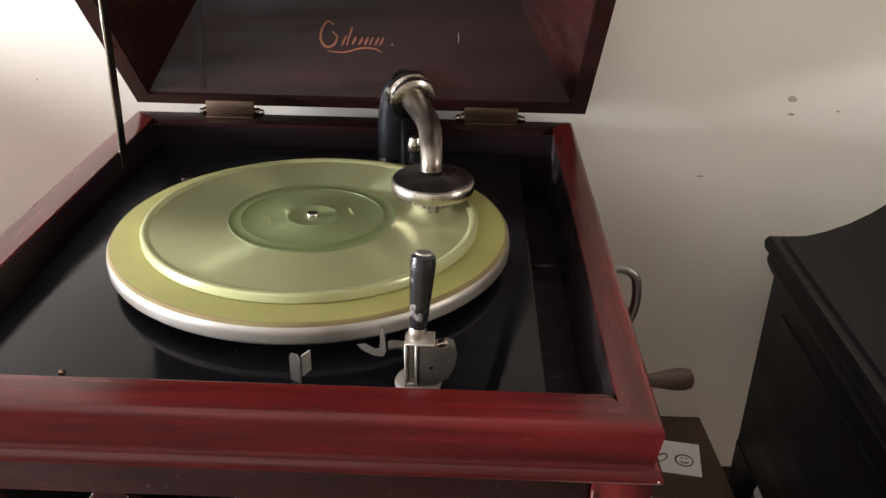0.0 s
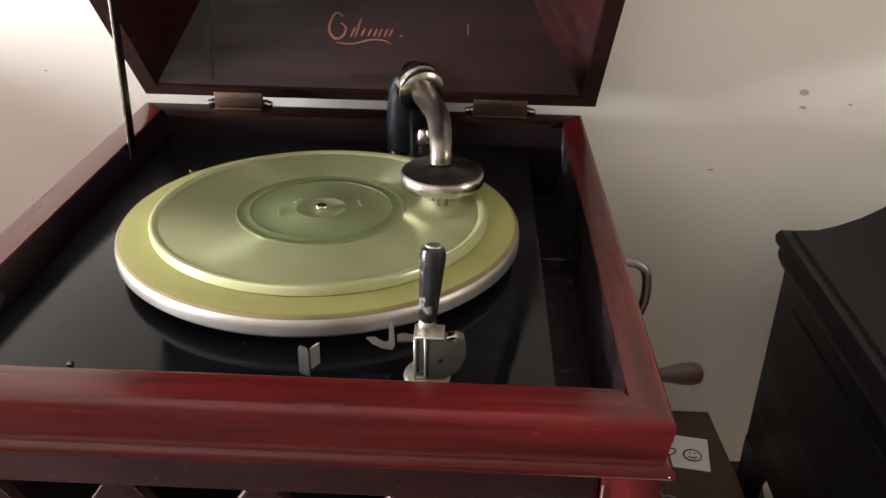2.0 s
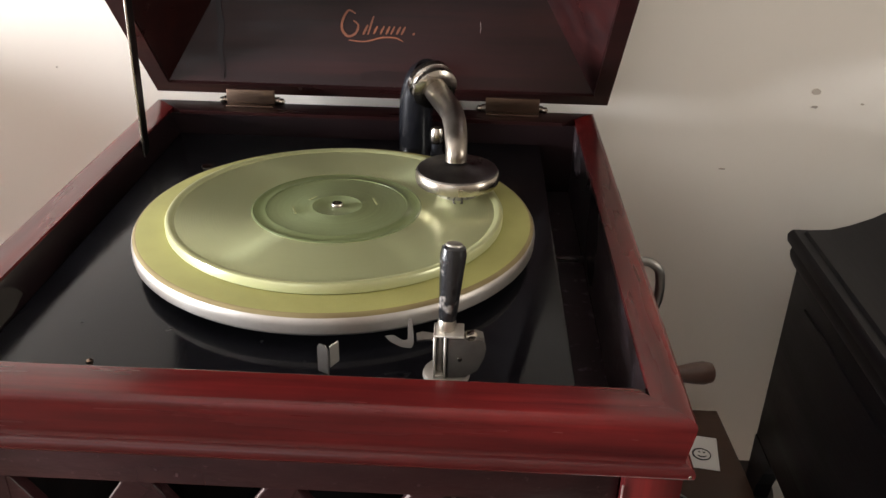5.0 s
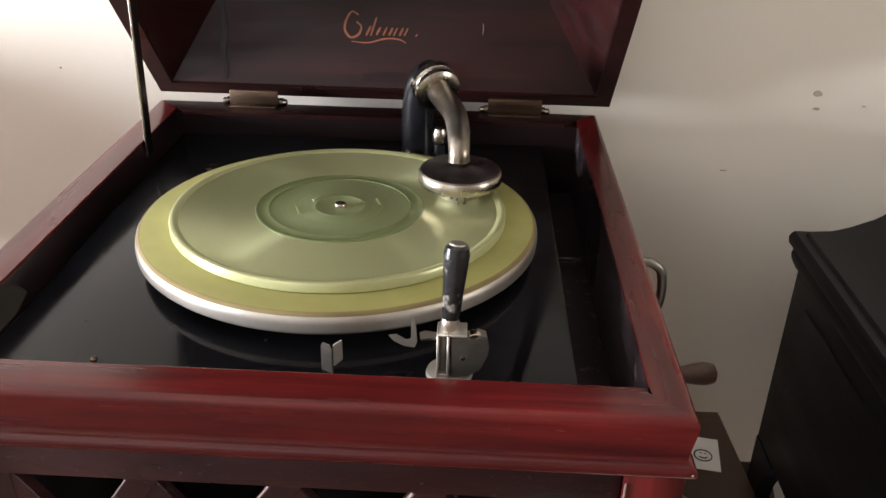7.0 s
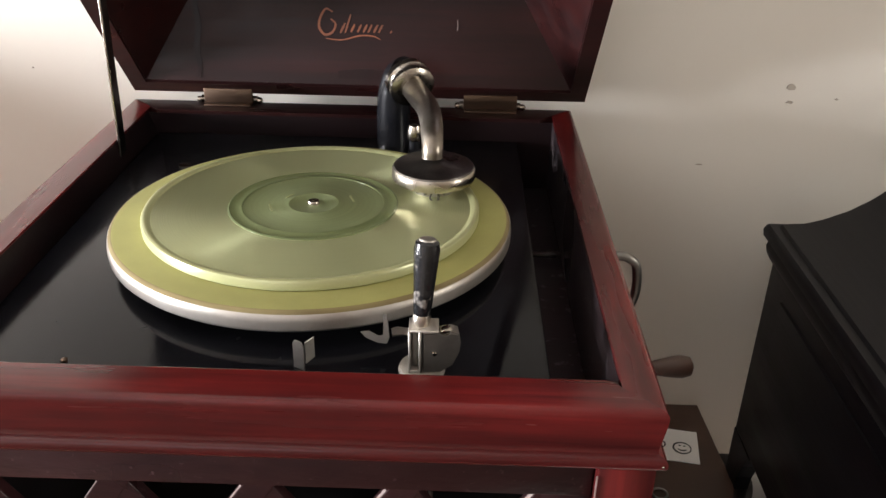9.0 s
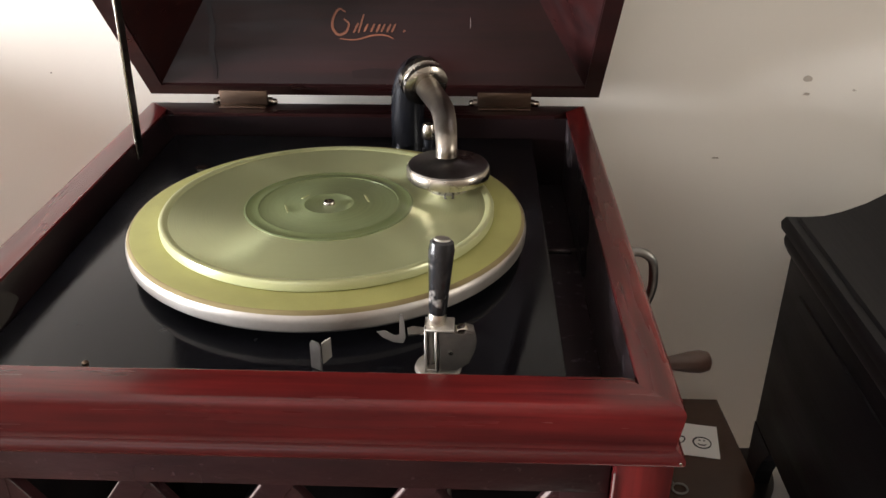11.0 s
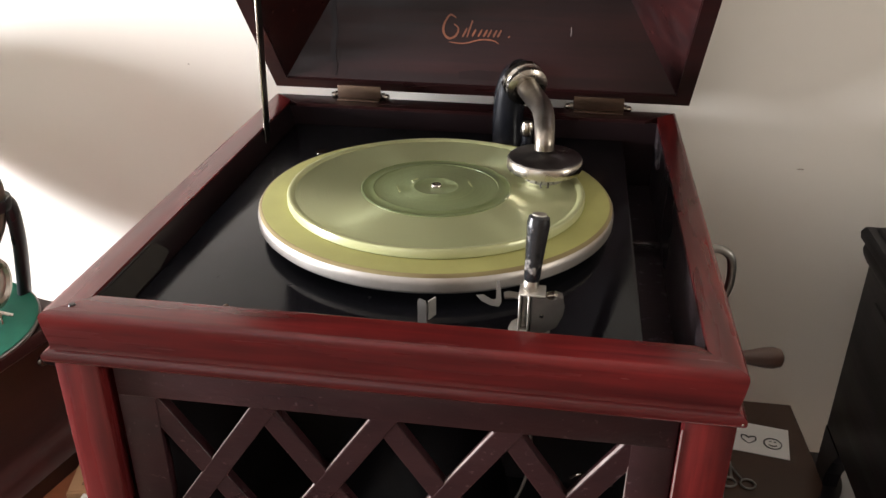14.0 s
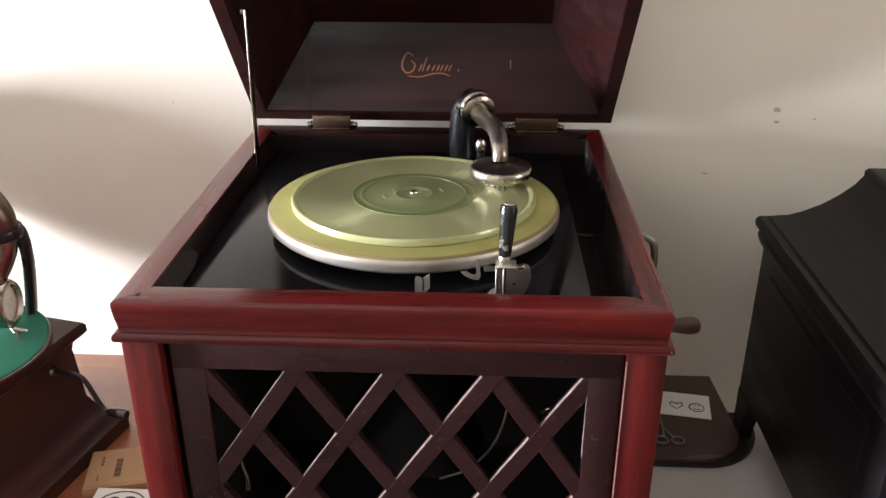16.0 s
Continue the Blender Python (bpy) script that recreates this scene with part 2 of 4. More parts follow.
def spun(name, color, dark, rough, ring_scale, aniso, metal=0.0, turn=0.0):
    """A pressed disc: fine rings round its axis, with the brushed shine that such rings give."""
    m = bpy.data.materials.new(name)
    m.use_nodes = True
    N, L = m.node_tree.nodes, m.node_tree.links
    p = N["Principled BSDF"]
    tc = N.new("ShaderNodeTexCoord")
    sep = N.new("ShaderNodeSeparateXYZ")
    L.new(tc.outputs["Object"], sep.inputs[0])
    com = N.new("ShaderNodeCombineXYZ")
    L.new(sep.outputs[0], com.inputs[0])
    L.new(sep.outputs[1], com.inputs[1])
    ln = N.new("ShaderNodeVectorMath")
    ln.operation = "LENGTH"
    L.new(com.outputs[0], ln.inputs[0])
    n1 = N.new("ShaderNodeTexNoise")
    n1.noise_dimensions = "1D"
    n1.inputs["Scale"].default_value, n1.inputs["Detail"].default_value = ring_scale, 5
    L.new(ln.outputs["Value"], n1.inputs["W"])
    n2 = N.new("ShaderNodeTexNoise")
    n2.inputs["Scale"].default_value = 14
    L.new(tc.outputs["Object"], n2.inputs["Vector"])
    ad = N.new("ShaderNodeMath")
    ad.operation = "MULTIPLY_ADD"
    ad.inputs[1].default_value = 0.6
    L.new(n2.outputs[0], ad.inputs[0])
    L.new(n1.outputs[0], ad.inputs[2])
    rng = N.new("ShaderNodeMapRange")
    rng.inputs[1].default_value, rng.inputs[2].default_value = 0.45, 1.1
    L.new(ad.outputs[0], rng.inputs[0])
    mx = N.new("ShaderNodeMix")
    mx.data_type = "RGBA"
    mx.inputs[6].default_value, mx.inputs[7].default_value = (*dark, 1), (*color, 1)
    L.new(rng.outputs[0], mx.inputs[0])
    L.new(mx.outputs[2], p.inputs["Base Color"])
    p.inputs["Roughness"].default_value = rough
    p.inputs["Metallic"].default_value = metal
    p.inputs["Specular IOR Level"].default_value = 0.8
    p.inputs["Anisotropic"].default_value = aniso
    p.inputs["Anisotropic Rotation"].default_value = turn
    tg = N.new("ShaderNodeTangent")
    tg.direction_type, tg.axis = "RADIAL", "Z"
    L.new(tg.outputs[0], p.inputs["Tangent"])
    b = N.new("ShaderNodeBump")
    b.inputs["Strength"].default_value, b.inputs["Distance"].default_value = 0.06, 0.0005
    L.new(n1.outputs[0], b.inputs["Height"])
    L.new(b.outputs[0], p.inputs["Normal"])
    return m


RECORD = spun("olive_pressed_disc", (0.57, 0.60, 0.33), (0.46, 0.49, 0.265), 0.38, 1500, 0.95, 0.66, 0.25)
RECORD_EDGE = spun("pale_disc_edge", (0.47, 0.48, 0.25), (0.37, 0.38, 0.195), 0.28, 600, 0.6, 0.2, 0.25)
LABEL = spun("dark_green_label", (0.245, 0.285, 0.140), (0.175, 0.205, 0.098), 0.34, 240, 0.7, 0.15, 0.25)
LABEL_RING = spun("deep_green_label_ring", (0.175, 0.210, 0.092), (0.135, 0.160, 0.070), 0.30, 400, 0.7, 0.10, 0.25)


# ---- mesh helpers ----
def finish(bm, name, mat, smooth=True, angle=38):
    bmesh.ops.recalc_face_normals(bm, faces=bm.faces)
    me = bpy.data.meshes.new(name)
    if smooth:
        for f in bm.faces:
            f.smooth = True
        for e in bm.edges:
            if len(e.link_faces) == 2 and e.calc_face_angle(0) > radians(angle):
                e.smooth = False
    bm.to_mesh(me)
    bm.free()
    for m in (mat if isinstance(mat, (list, tuple)) else [mat]):
        me.materials.append(m)
    return me


def part(name, bm, mat, parent=None, label="", smooth=True, m=None, angle=38):
    ob = new(name, finish(bm, name, mat, smooth, angle))
    if parent is not None:
        ob.parent = parent
    if m is not None:
        ob.matrix_local = m
    if label:
        ob["label"] = label
    return ob


def thing(name, label, category, m=None, group="", kind=""):
    ob = new(name)
    ob.empty_display_size = 0.05
    if m is not None:
        ob.matrix_world = m
    return tagged(ob, label, category, group, kind)


def box(x0, x1, y0, y1, z0, z1, bevel=0.0, segs=2, bm=None):
    own = bmesh.new()
    g = bmesh.ops.create_cube(own, size=1.0)
    for v in g["verts"]:
        v.co = Vector(((x0 + x1) / 2 + v.co.x * (x1 - x0), (y0 + y1) / 2 + v.co.y * (y1 - y0), (z0 + z1) / 2 + v.co.z * (z1 - z0)))
    if bevel:
        bmesh.ops.bevel(own, geom=own.edges[:], offset=bevel, segments=segs, affect="EDGES", profile=0.5)
    if bm is None:
        return own
    return merge(bm, own)


def merge(bm, other, m=None):
    if m is not None:
        other.transform(m)
    me = bpy.data.meshes.new("tmp")
    other.to_mesh(me)
    other.free()
    bm.from_mesh(me)
    bpy.data.meshes.remove(me)
    return bm


def lathe(profile, segs=48, bm=None, m=None, closed=False):
    """A turned form from (radius, height) pairs round z."""
    own = bmesh.new()
    rings = []
    for r, z in profile:
        if r < 1e-6:
            rings.append([own.verts.new((0, 0, z))])
        else:
            rings.append([own.verts.new((r * math.cos(2 * math.pi * i / segs), r * math.sin(2 * math.pi * i / segs), z)) for i in range(segs)])
    pairs = list(zip(rings, rings[1:]))
    if closed:
        pairs.append((rings[-1], rings[0]))
    for a, b in pairs:
        for i in range(segs):
            j = (i + 1) % segs
            q = [a[i % len(a)], a[j % len(a)], b[j % len(b)], b[i % len(b)]]
            q = list(dict.fromkeys(q))
            if len(q) > 2:
                own.faces.new(q)
    if bm is None:
        if m is not None:
            own.transform(m)
        return own
    return merge(bm, own, m)


def spline(points, n=8):
    """A smooth line through the points."""
    P = [Vector(p) for p in points]
    P = [P[0] * 2 - P[1]] + P + [P[-1] * 2 - P[-2]]
    out = []
    for k in range(1, len(P) - 2):
        for i in range(n):
            t = i / n
            a, b, c, d = P[k - 1], P[k], P[k + 1], P[k + 2]
            out.append(0.5 * ((2 * b) + (c - a) * t + (2 * a - 5 * b + 4 * c - d) * t * t + (3 * b - a - 3 * c + d) * t ** 3))
    out.append(P[-2])
    return out


def tube(path, radius, segs=12, bm=None, flat=1.0, caps=True):
    """A round bar along a path; radius is a number or a function of 0..1; flat squashes it."""
    own = bmesh.new()
    path = [Vector(p) for p in path]
    rings, up = [], None
    for i, p in enumerate(path):
        d = (path[min(i + 1, len(path) - 1)] - path[max(i - 1, 0)]).normalized()
        if up is None:
            up = Vector((0, 0, 1)) if abs(d.z) < 0.9 else Vector((0, 1, 0))
        a = d.cross(up).normalized()
        up = a.cross(d).normalized()
        r = radius(i / (len(path) - 1)) if callable(radius) else radius
        rings.append([own.verts.new(p + a * r * math.cos(2 * math.pi * k / segs) + up * r * flat * math.sin(2 * math.pi * k / segs)) for k in range(segs)])
    for a, b in zip(rings, rings[1:]):
        for k in range(segs):
            own.faces.new((a[k], a[(k + 1) % segs], b[(k + 1) % segs], b[k]))
    if caps:
        own.faces.new(rings[0])
        own.faces.new(rings[-1][::-1])
    if bm is None:
        return own
    return merge(bm, own)


def prism(outline, thick, m=None, bevel=0.0):
    """A flat outline in x, y given a thickness upwards."""
    own = bmesh.new()
    lo = [own.verts.new((x, y, 0)) for x, y in outline]
    hi = [own.verts.new((x, y, thick)) for x, y in outline]
    own.faces.new(lo[::-1])
    own.faces.new(hi)
    for i in range(len(lo)):
        j = (i + 1) % len(lo)
        own.faces.new((lo[i], lo[j], hi[j], hi[i]))
    if bevel:
        bmesh.ops.bevel(own, geom=[e for e in own.edges if abs(e.verts[0].co.z - e.verts[1].co.z) < 1e-9], offset=bevel, segments=2, affect="EDGES")
    if m is not None:
        own.transform(m)
    return own


def ring_side(profile, side, x0, x1, y0, y1, bm=None):
    """One mitred side of a moulding that runs round a rectangle: profile of (outwards, z)."""
    own = bmesh.new()
    cs = {"front": ((x0, y0, -1, -1), (x1, y0, 1, -1)), "back": ((x1, y1, 1, 1), (x0, y1, -1, 1)),
          "right": ((x1, y0, 1, -1), (x1, y1, 1, 1)), "left": ((x0, y1, -1, 1), (x0, y0, -1, -1))}[side]
    rows = []
    for x, y, sx, sy in cs:
        rows.append([own.verts.new((x + sx * o, y + sy * o, z)) for o, z in profile])
    n = len(profile)
    for i in range(n):
        j = (i + 1) % n
        own.faces.new((rows[0][i], rows[1][i], rows[1][j], rows[0][j]))
    own.faces.new(rows[0])
    own.faces.new(rows[1][::-1])
    if bm is None:
        return own
    return merge(bm, own)


# ---- the room ----
def room():
    X0, X1, Y0, Z1 = -2.65, 3.0, -2.0, 2.5
    # only wall_north is seen; the other surfaces are added and toned to limit bounce
    part("floor", box(X0 - .2, X1 + .2, Y0 - .2, WALL_Y + .2, -0.1, 0), FLOOR)
    part("ceiling", box(X0 - .2, X1 + .2, Y0 - .2, WALL_Y + .2, Z1, Z1 + .1), CEIL)
    part("wall_north", box(X0 - .2, X1 + .2, WALL_Y, WALL_Y + .15, 0, Z1), WALL)

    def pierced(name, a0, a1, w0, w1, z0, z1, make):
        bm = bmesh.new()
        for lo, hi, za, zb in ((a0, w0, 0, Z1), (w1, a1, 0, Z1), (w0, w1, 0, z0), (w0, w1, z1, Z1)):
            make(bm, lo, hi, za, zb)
        part(name, bm, UNSEEN_WALL)

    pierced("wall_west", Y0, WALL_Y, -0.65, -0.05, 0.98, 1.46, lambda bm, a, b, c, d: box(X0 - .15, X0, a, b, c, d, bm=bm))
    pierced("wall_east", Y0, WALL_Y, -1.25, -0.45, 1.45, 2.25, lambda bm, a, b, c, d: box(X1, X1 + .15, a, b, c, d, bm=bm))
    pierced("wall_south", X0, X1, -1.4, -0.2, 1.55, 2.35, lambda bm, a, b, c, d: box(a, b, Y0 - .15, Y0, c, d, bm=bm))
    for n, l in (("floor", "unseen dark brown carpeted floor, toned to dim reflections"), ("ceiling", "plain white ceiling"), ("wall_north", "cream painted wall with small marks"),
                 ("wall_east", "unseen wall, dark tan to limit bounce, with an opening"), ("wall_west", "unseen wall, dark tan to limit bounce, with an opening"), ("wall_south", "unseen wall, dark tan to limit bounce, with an opening")):
        tagged(bpy.data.objects[n], l, n.split("_")[0], "", "structure")


room()


def wall_mark(x, z, w, h, seed):
    rnd = random.Random(seed)
    pts = [(w * (0.7 + 0.5 * rnd.random()) * math.cos(a * 0.7), h * (0.7 + 0.5 * rnd.random()) * math.sin(a * 0.7)) for a in range(9)]
    ob = part("wall_mark", prism(pts, 0.0012, pose(x, WALL_Y - 0.0002, z, 90, 0, 0)), SPOT)
    tagged(ob, "small dark chip mark on the cream wall", "mark", "marks on the wall", "structure")


for k, (x, z, w, h) in enumerate(((0.482, 1.1095, .0048, .0040), (0.484, 1.0917, .0042, .0016), (0.5355, 1.0965, .0022, .0010), (0.394, 1.0135, .0042, .0009), (-0.376, 1.109, .0012, .0008))):
    wall_mark(x, z, w, h, k)


def table(name, label, mat, x0, x1, y0, y1, top):
    t = thing(name, label, "table")
    part("tabletop", box(x0, x1, y0, y1, top - 0.03, top, 0.003), mat, t)
    for x in (x0 + .05, x1 - .05):
        for y in (y0 + .05, y1 - .05):
            part("leg", box(x - .025, x + .025, y - .025, y + .025, 0, top - .03, 0.003), mat, t)
    return t


table("wooden_table", "orange-brown varnished wooden table against the wall", TABLE_WOOD, -1.5, 0.205, -0.10, WALL_Y - 0.004, TABLE)
table("white_table", "plain white-painted table standing before the wall", WHITE_TOP, 0.21, 1.4, -0.10, 0.456, TABLE)

# ---- the large talking machine ----
RIM = 1.100
BX0, BX1, BY0, BY1 = -0.2368, 0.2285, 0.0, 0.508
BOARD = 1.077


def machine():
    t = thing("phonograph", "red mahogany table phonograph with raised lid and lattice front", "phonograph")
    # flat top, a small round arris, a face that leans in to a cove, and a proud bead below
    prof = [(-0.030, RIM - .0010), (-0.028, RIM), (-0.0048, RIM), (-0.0022, RIM - .0005), (-0.0006, RIM - .0018), (0, RIM - .0040), (-0.0002, RIM - .0080), (-0.0008, RIM - .0140), (-0.0016, RIM - .0205),
            (-0.0022, RIM - .0250), (-0.0024, RIM - .0282), (-0.0018, RIM - .0298), (-0.0002, RIM - .0304), (0.0014, RIM - .0311), (0.0026, RIM - .0328), (0.0029, RIM - .0350), (0.0024, RIM - .0372), (0.0010, RIM - .0388), (-0.004, RIM - .0395), (-0.030, RIM - .0395)]
    back = [((-0.036 if o <= -0.028 else o), z) for o, z in prof]
    left = [((-0.0258 if o <= -0.028 else o), z) for o, z in prof]
    right = [((-0.0225 if o <= -0.028 else o), z) for o, z in prof]
    part("front_rail", ring_side(prof, "front", BX0, BX1, BY0, BY1), MAH_X, t)
    part("back_rail", ring_side(back, "back", BX0, BX1, BY0, BY1), MAH_SHADED, t)
    part("side_rail", ring_side(left, "left", BX0, BX1, BY0, BY1), MAH_Y, t)
    part("side_rail", ring_side(right, "right", BX0, BX1, BY0, BY1), MAH_Y, t)
    # upright posts and panels of the case
    zt, zb = RIM - .0395, TABLE + 0.045
    for xa, xb, pa, pb in ((-0.2350, -0.2025, -0.2320, -0.2200), (0.1945, 0.2275, 0.2125, 0.2245)):
        for ya, yb in ((0.003, 0.028), (0.4765, 0.499)):
            part("corner_post", box(xa, xb, ya, yb, zb, zt, 0.0018), MAH_Z, t)
        part("side_panel", box(pa, pb, 0.0281, 0.4764, zb, zt), MAH_Y, t)
    part("back_panel", box(-0.2024, 0.1944, 0.484, 0.494, zb, zt), MAH_SHADED, t)
    for k, bm in enumerate(inner_lining()):
        part("well_lining", bm, SCUFFED_LIT if k == 1 else INSIDE, t, "dark stained lining of the turntable well")
    part("base_moulding", base_moulding(), MAH_X, t)
    part("well_floor", box(-0.2028, 0.2053, 0.033, 0.471, 1.016, 1.024), SCUFFED_LIT, t)
    grille(t, zb, zt)
    # motor board
    bb = box(-0.2027, 0.171, 0.036, 0.470, BOARD - .012, BOARD, 0.0025)
    part("motor_board", bb, BLACKBOARD, t, "glossy black motor board")
    part("shelf_bar", box(0.1765, 0.205, 0.306, 0.312, 1.029, 1.033, 0.001), STEEL, t)
    # near-black walls added behind the lattice stand for its shaded inside
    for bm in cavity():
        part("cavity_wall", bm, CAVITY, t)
    rnd = random.Random(5)
    for k in range(9):
        yy, zz = 0.402 + 0.006 * k + 0.003 * rnd.random(), 1.060 + 0.018 * rnd.random()
        hgt, wid = 0.006 + 0.012 * rnd.random(), 0.0008 + 0.0018 * rnd.random()
        part("scuff", prism([(-wid, 0), (wid * .6, .001), (wid, hgt * .6), (0, hgt), (-wid * .7, hgt * .5)], .0003, Matrix.Translation((0.2054, yy, zz)) @ Matrix(((0, 0, -1, 0), (1, 0, 0, 0), (0, 1, 0, 0), (0, 0, 0, 1)))), SCUFF, t)
    part("worn_lit_edge", box(0.1937, 0.1945, 0.0022, 0.0032, 0.880, 1.052), EDGE, t, "pale worn edge of the post")
    part("worn_lit_edge", box(0.1643, 0.1649, 0.0112, 0.0150, 0.945, 1.010), EDGE, t)
    part("nail_head", lathe([(0, .0007), (.0007, .0005), (.0009, 0)], 10, m=pose(0.2285, -0.0029, 1.0650, 90, 0, 0)), NICKEL, t)
    # brownish reflection on the left lining, painted as a thin patch
    o = [(0.036, 0), (0.110, 0)] + [(0.110 + 0.022 * math.cos(a * 0.26), 0.019 * math.sin(a * 0.26)) for a in range(1, 6)] + [(0.110, 0.0195), (0.036, 0.0195)]
    part("lining_reflection", prism(o, .0004, Matrix.Translation((-0.2028, 0, BOARD + .0008)) @ Matrix.Rotation(-math.atan2(.0078, .0206), 4, "Y") @ Matrix(((0, 0, 1, 0), (1, 0, 0, 0), (0, 1, 0, 0), (0, 0, 0, 1)))), OLIVE, t, "olive-brown reflection on the lining, laid on as a thin patch", smooth=False)
    part("screw", lathe([(0, .0012), (.002, .001), (.0025, 0)], 12, m=pose(-0.2185, 0.0135, RIM)), INSIDE, t)
    return t


def inner_lining():
    z0, z1 = 1.0245, RIM - .0022
    # the left side leans in to the board
    left = bmesh.new()
    rows = [[left.verts.new((x, y, z)) for x, z in ((-0.2145, z1), (-0.2108, z1), (-0.2030, BOARD + .0002), (-0.2030, z0), (-0.2145, z0))] for y in (0.0325, 0.4715)]
    left.faces.new(rows[0])
    left.faces.new(rows[1][::-1])
    for i in range(5):
        left.faces.new((rows[0][i], rows[1][i], rows[1][(i + 1) % 5], rows[0][(i + 1) % 5]))
    return (left, box(0.2055, 0.2095, 0.0325, 0.4715, z0, z1),
            box(-0.2029, 0.2054, 0.0285, 0.0325, z0, z1 - .001), box(-0.2105, 0.2054, 0.4716, 0.4755, z0, z1 - .001))


def base_moulding():
    bm = bmesh.new()
    z = TABLE
    prof = [(-.02, z), (0.012, z), (0.012, z + .026), (0.008, z + .034), (0.0, z + .040), (-.003, z + .0449), (-.02, z + .0449)]
    for s in ("front", "right", "back", "left"):
        ring_side(prof, s, -.2350, .2275, .003, .499, bm)
    return bm


def cavity():
    zb, zt = TABLE + 0.046, 1.0155
    return (box(-0.192, 0.192, 0.300, 0.306, zb, zt), box(-0.1875, 0.1875, 0.037, 0.2995, zb, zb + .004),
            box(-0.192, -0.188, 0.037, 0.2999, zb, zt), box(0.188, 0.192, 0.037, 0.2999, zb, zt))


def grille(t, zb, zt):
    """The loose lattice panel between the front posts."""
    g0, g1 = -0.1968, 0.1935
    o0, o1, oz0, oz1 = -0.1685, 0.1648, zb + .035, 1.0290
    y0, y1 = 0.011, 0.021
    part("grille_rail", box(g0, g1, y0, y1, oz1, zt - .0005, 0.0008), GRILLE, t, "top rail of the dark lattice panel")
    part("grille_rail", box(g0, g1, y0, y1, zb, oz0, 0.0008), GRILLE, t)
    part("grille_stile", box(g0, o0, y0 + .0003, y1, oz0, oz1, 0.0006), GRILLE, t)
    part("grille_stile", box(o1, g1, y0 + .0003, y1, oz0, oz1, 0.0006), GRILLE, t)
    px, pz = 0.0862, 0.128
    xc, zc = -0.1325, 0.9630
    w = 0.0158
    slope = pz / px
    n = 0

    def clip(a, b):
        lo, hi = 0.0, 1.0
        d = b - a
        for o, dd, mn, mx in ((a.x, d.x, o0 - .012, o1 + .012), (a.y, d.y, oz0 - .012, oz1 + .012)):
            t0, t1 = sorted(((mn - o) / dd, (mx - o) / dd))
            lo, hi = max(lo, t0), min(hi, t1)
        return (a + d * lo, a + d * hi) if hi > lo + 0.02 else None

    for k in range(-9, 12):
        for s in (1, -1):
            c = Vector((xc + k * px, zc))
            seg = clip(c + Vector((-1, -s * slope)) * 0.5, c + Vector((1, s * slope)) * 0.5)
            if seg is None:
                continue
            a, b = seg
            d = (b - a).normalized()
            ln = (b - a).length + 0.020
            mid = (a + b) / 2
            bm = box(-ln / 2, ln / 2, 0, 0.0088, -w / 2, w / 2, 0.0007)
            # bars run under the frame and halve into one another
            off = 0.0006 if s > 0 else 0.0009
            bm.transform(Matrix.Translation((mid.x, y0 + off, mid.y)) @ Matrix.Rotation(-math.atan2(d.y, d.x), 4, "Y"))
            cut_box(bm, o0 - .006, o1 + .006, oz0 - .006, oz1 + .006)
            part("lattice_bar", bm, GRILLE, t, smooth=False)
            # pale strip paints the window light caught along the rising bars' upper edges
            if s > 0:
                e = box(-ln / 2 + .008, ln / 2 - .008, 0.0004, 0.0040, 0, 0.0003)
                e.transform(Matrix.Translation((mid.x, y0 + off, mid.y)) @ Matrix.Rotation(-math.atan2(d.y, d.x), 4, "Y") @ Matrix.Translation((0, 0, w / 2 + .0001)))
                cut_box(e, o0, o1, oz0, oz1)
                part("worn_lit_edge", e, EDGE, t, smooth=False)


def cut_box(bm, x0, x1, z0, z1):
    for co, no in (((x0, 0, 0), (-1, 0, 0)), ((x1, 0, 0), (1, 0, 0)), ((0, 0, z0), (0, 0, -1)), ((0, 0, z1), (0, 0, 1))):
        r = bmesh.ops.bisect_plane(bm, geom=bm.verts[:] + bm.edges[:] + bm.faces[:], plane_co=co, plane_no=no, clear_outer=True)
        es = [e for e in r["geom_cut"] if isinstance(e, bmesh.types.BMEdge)]
        if es:
            bmesh.ops.contextual_create(bm, geom=es)


PH = machine()


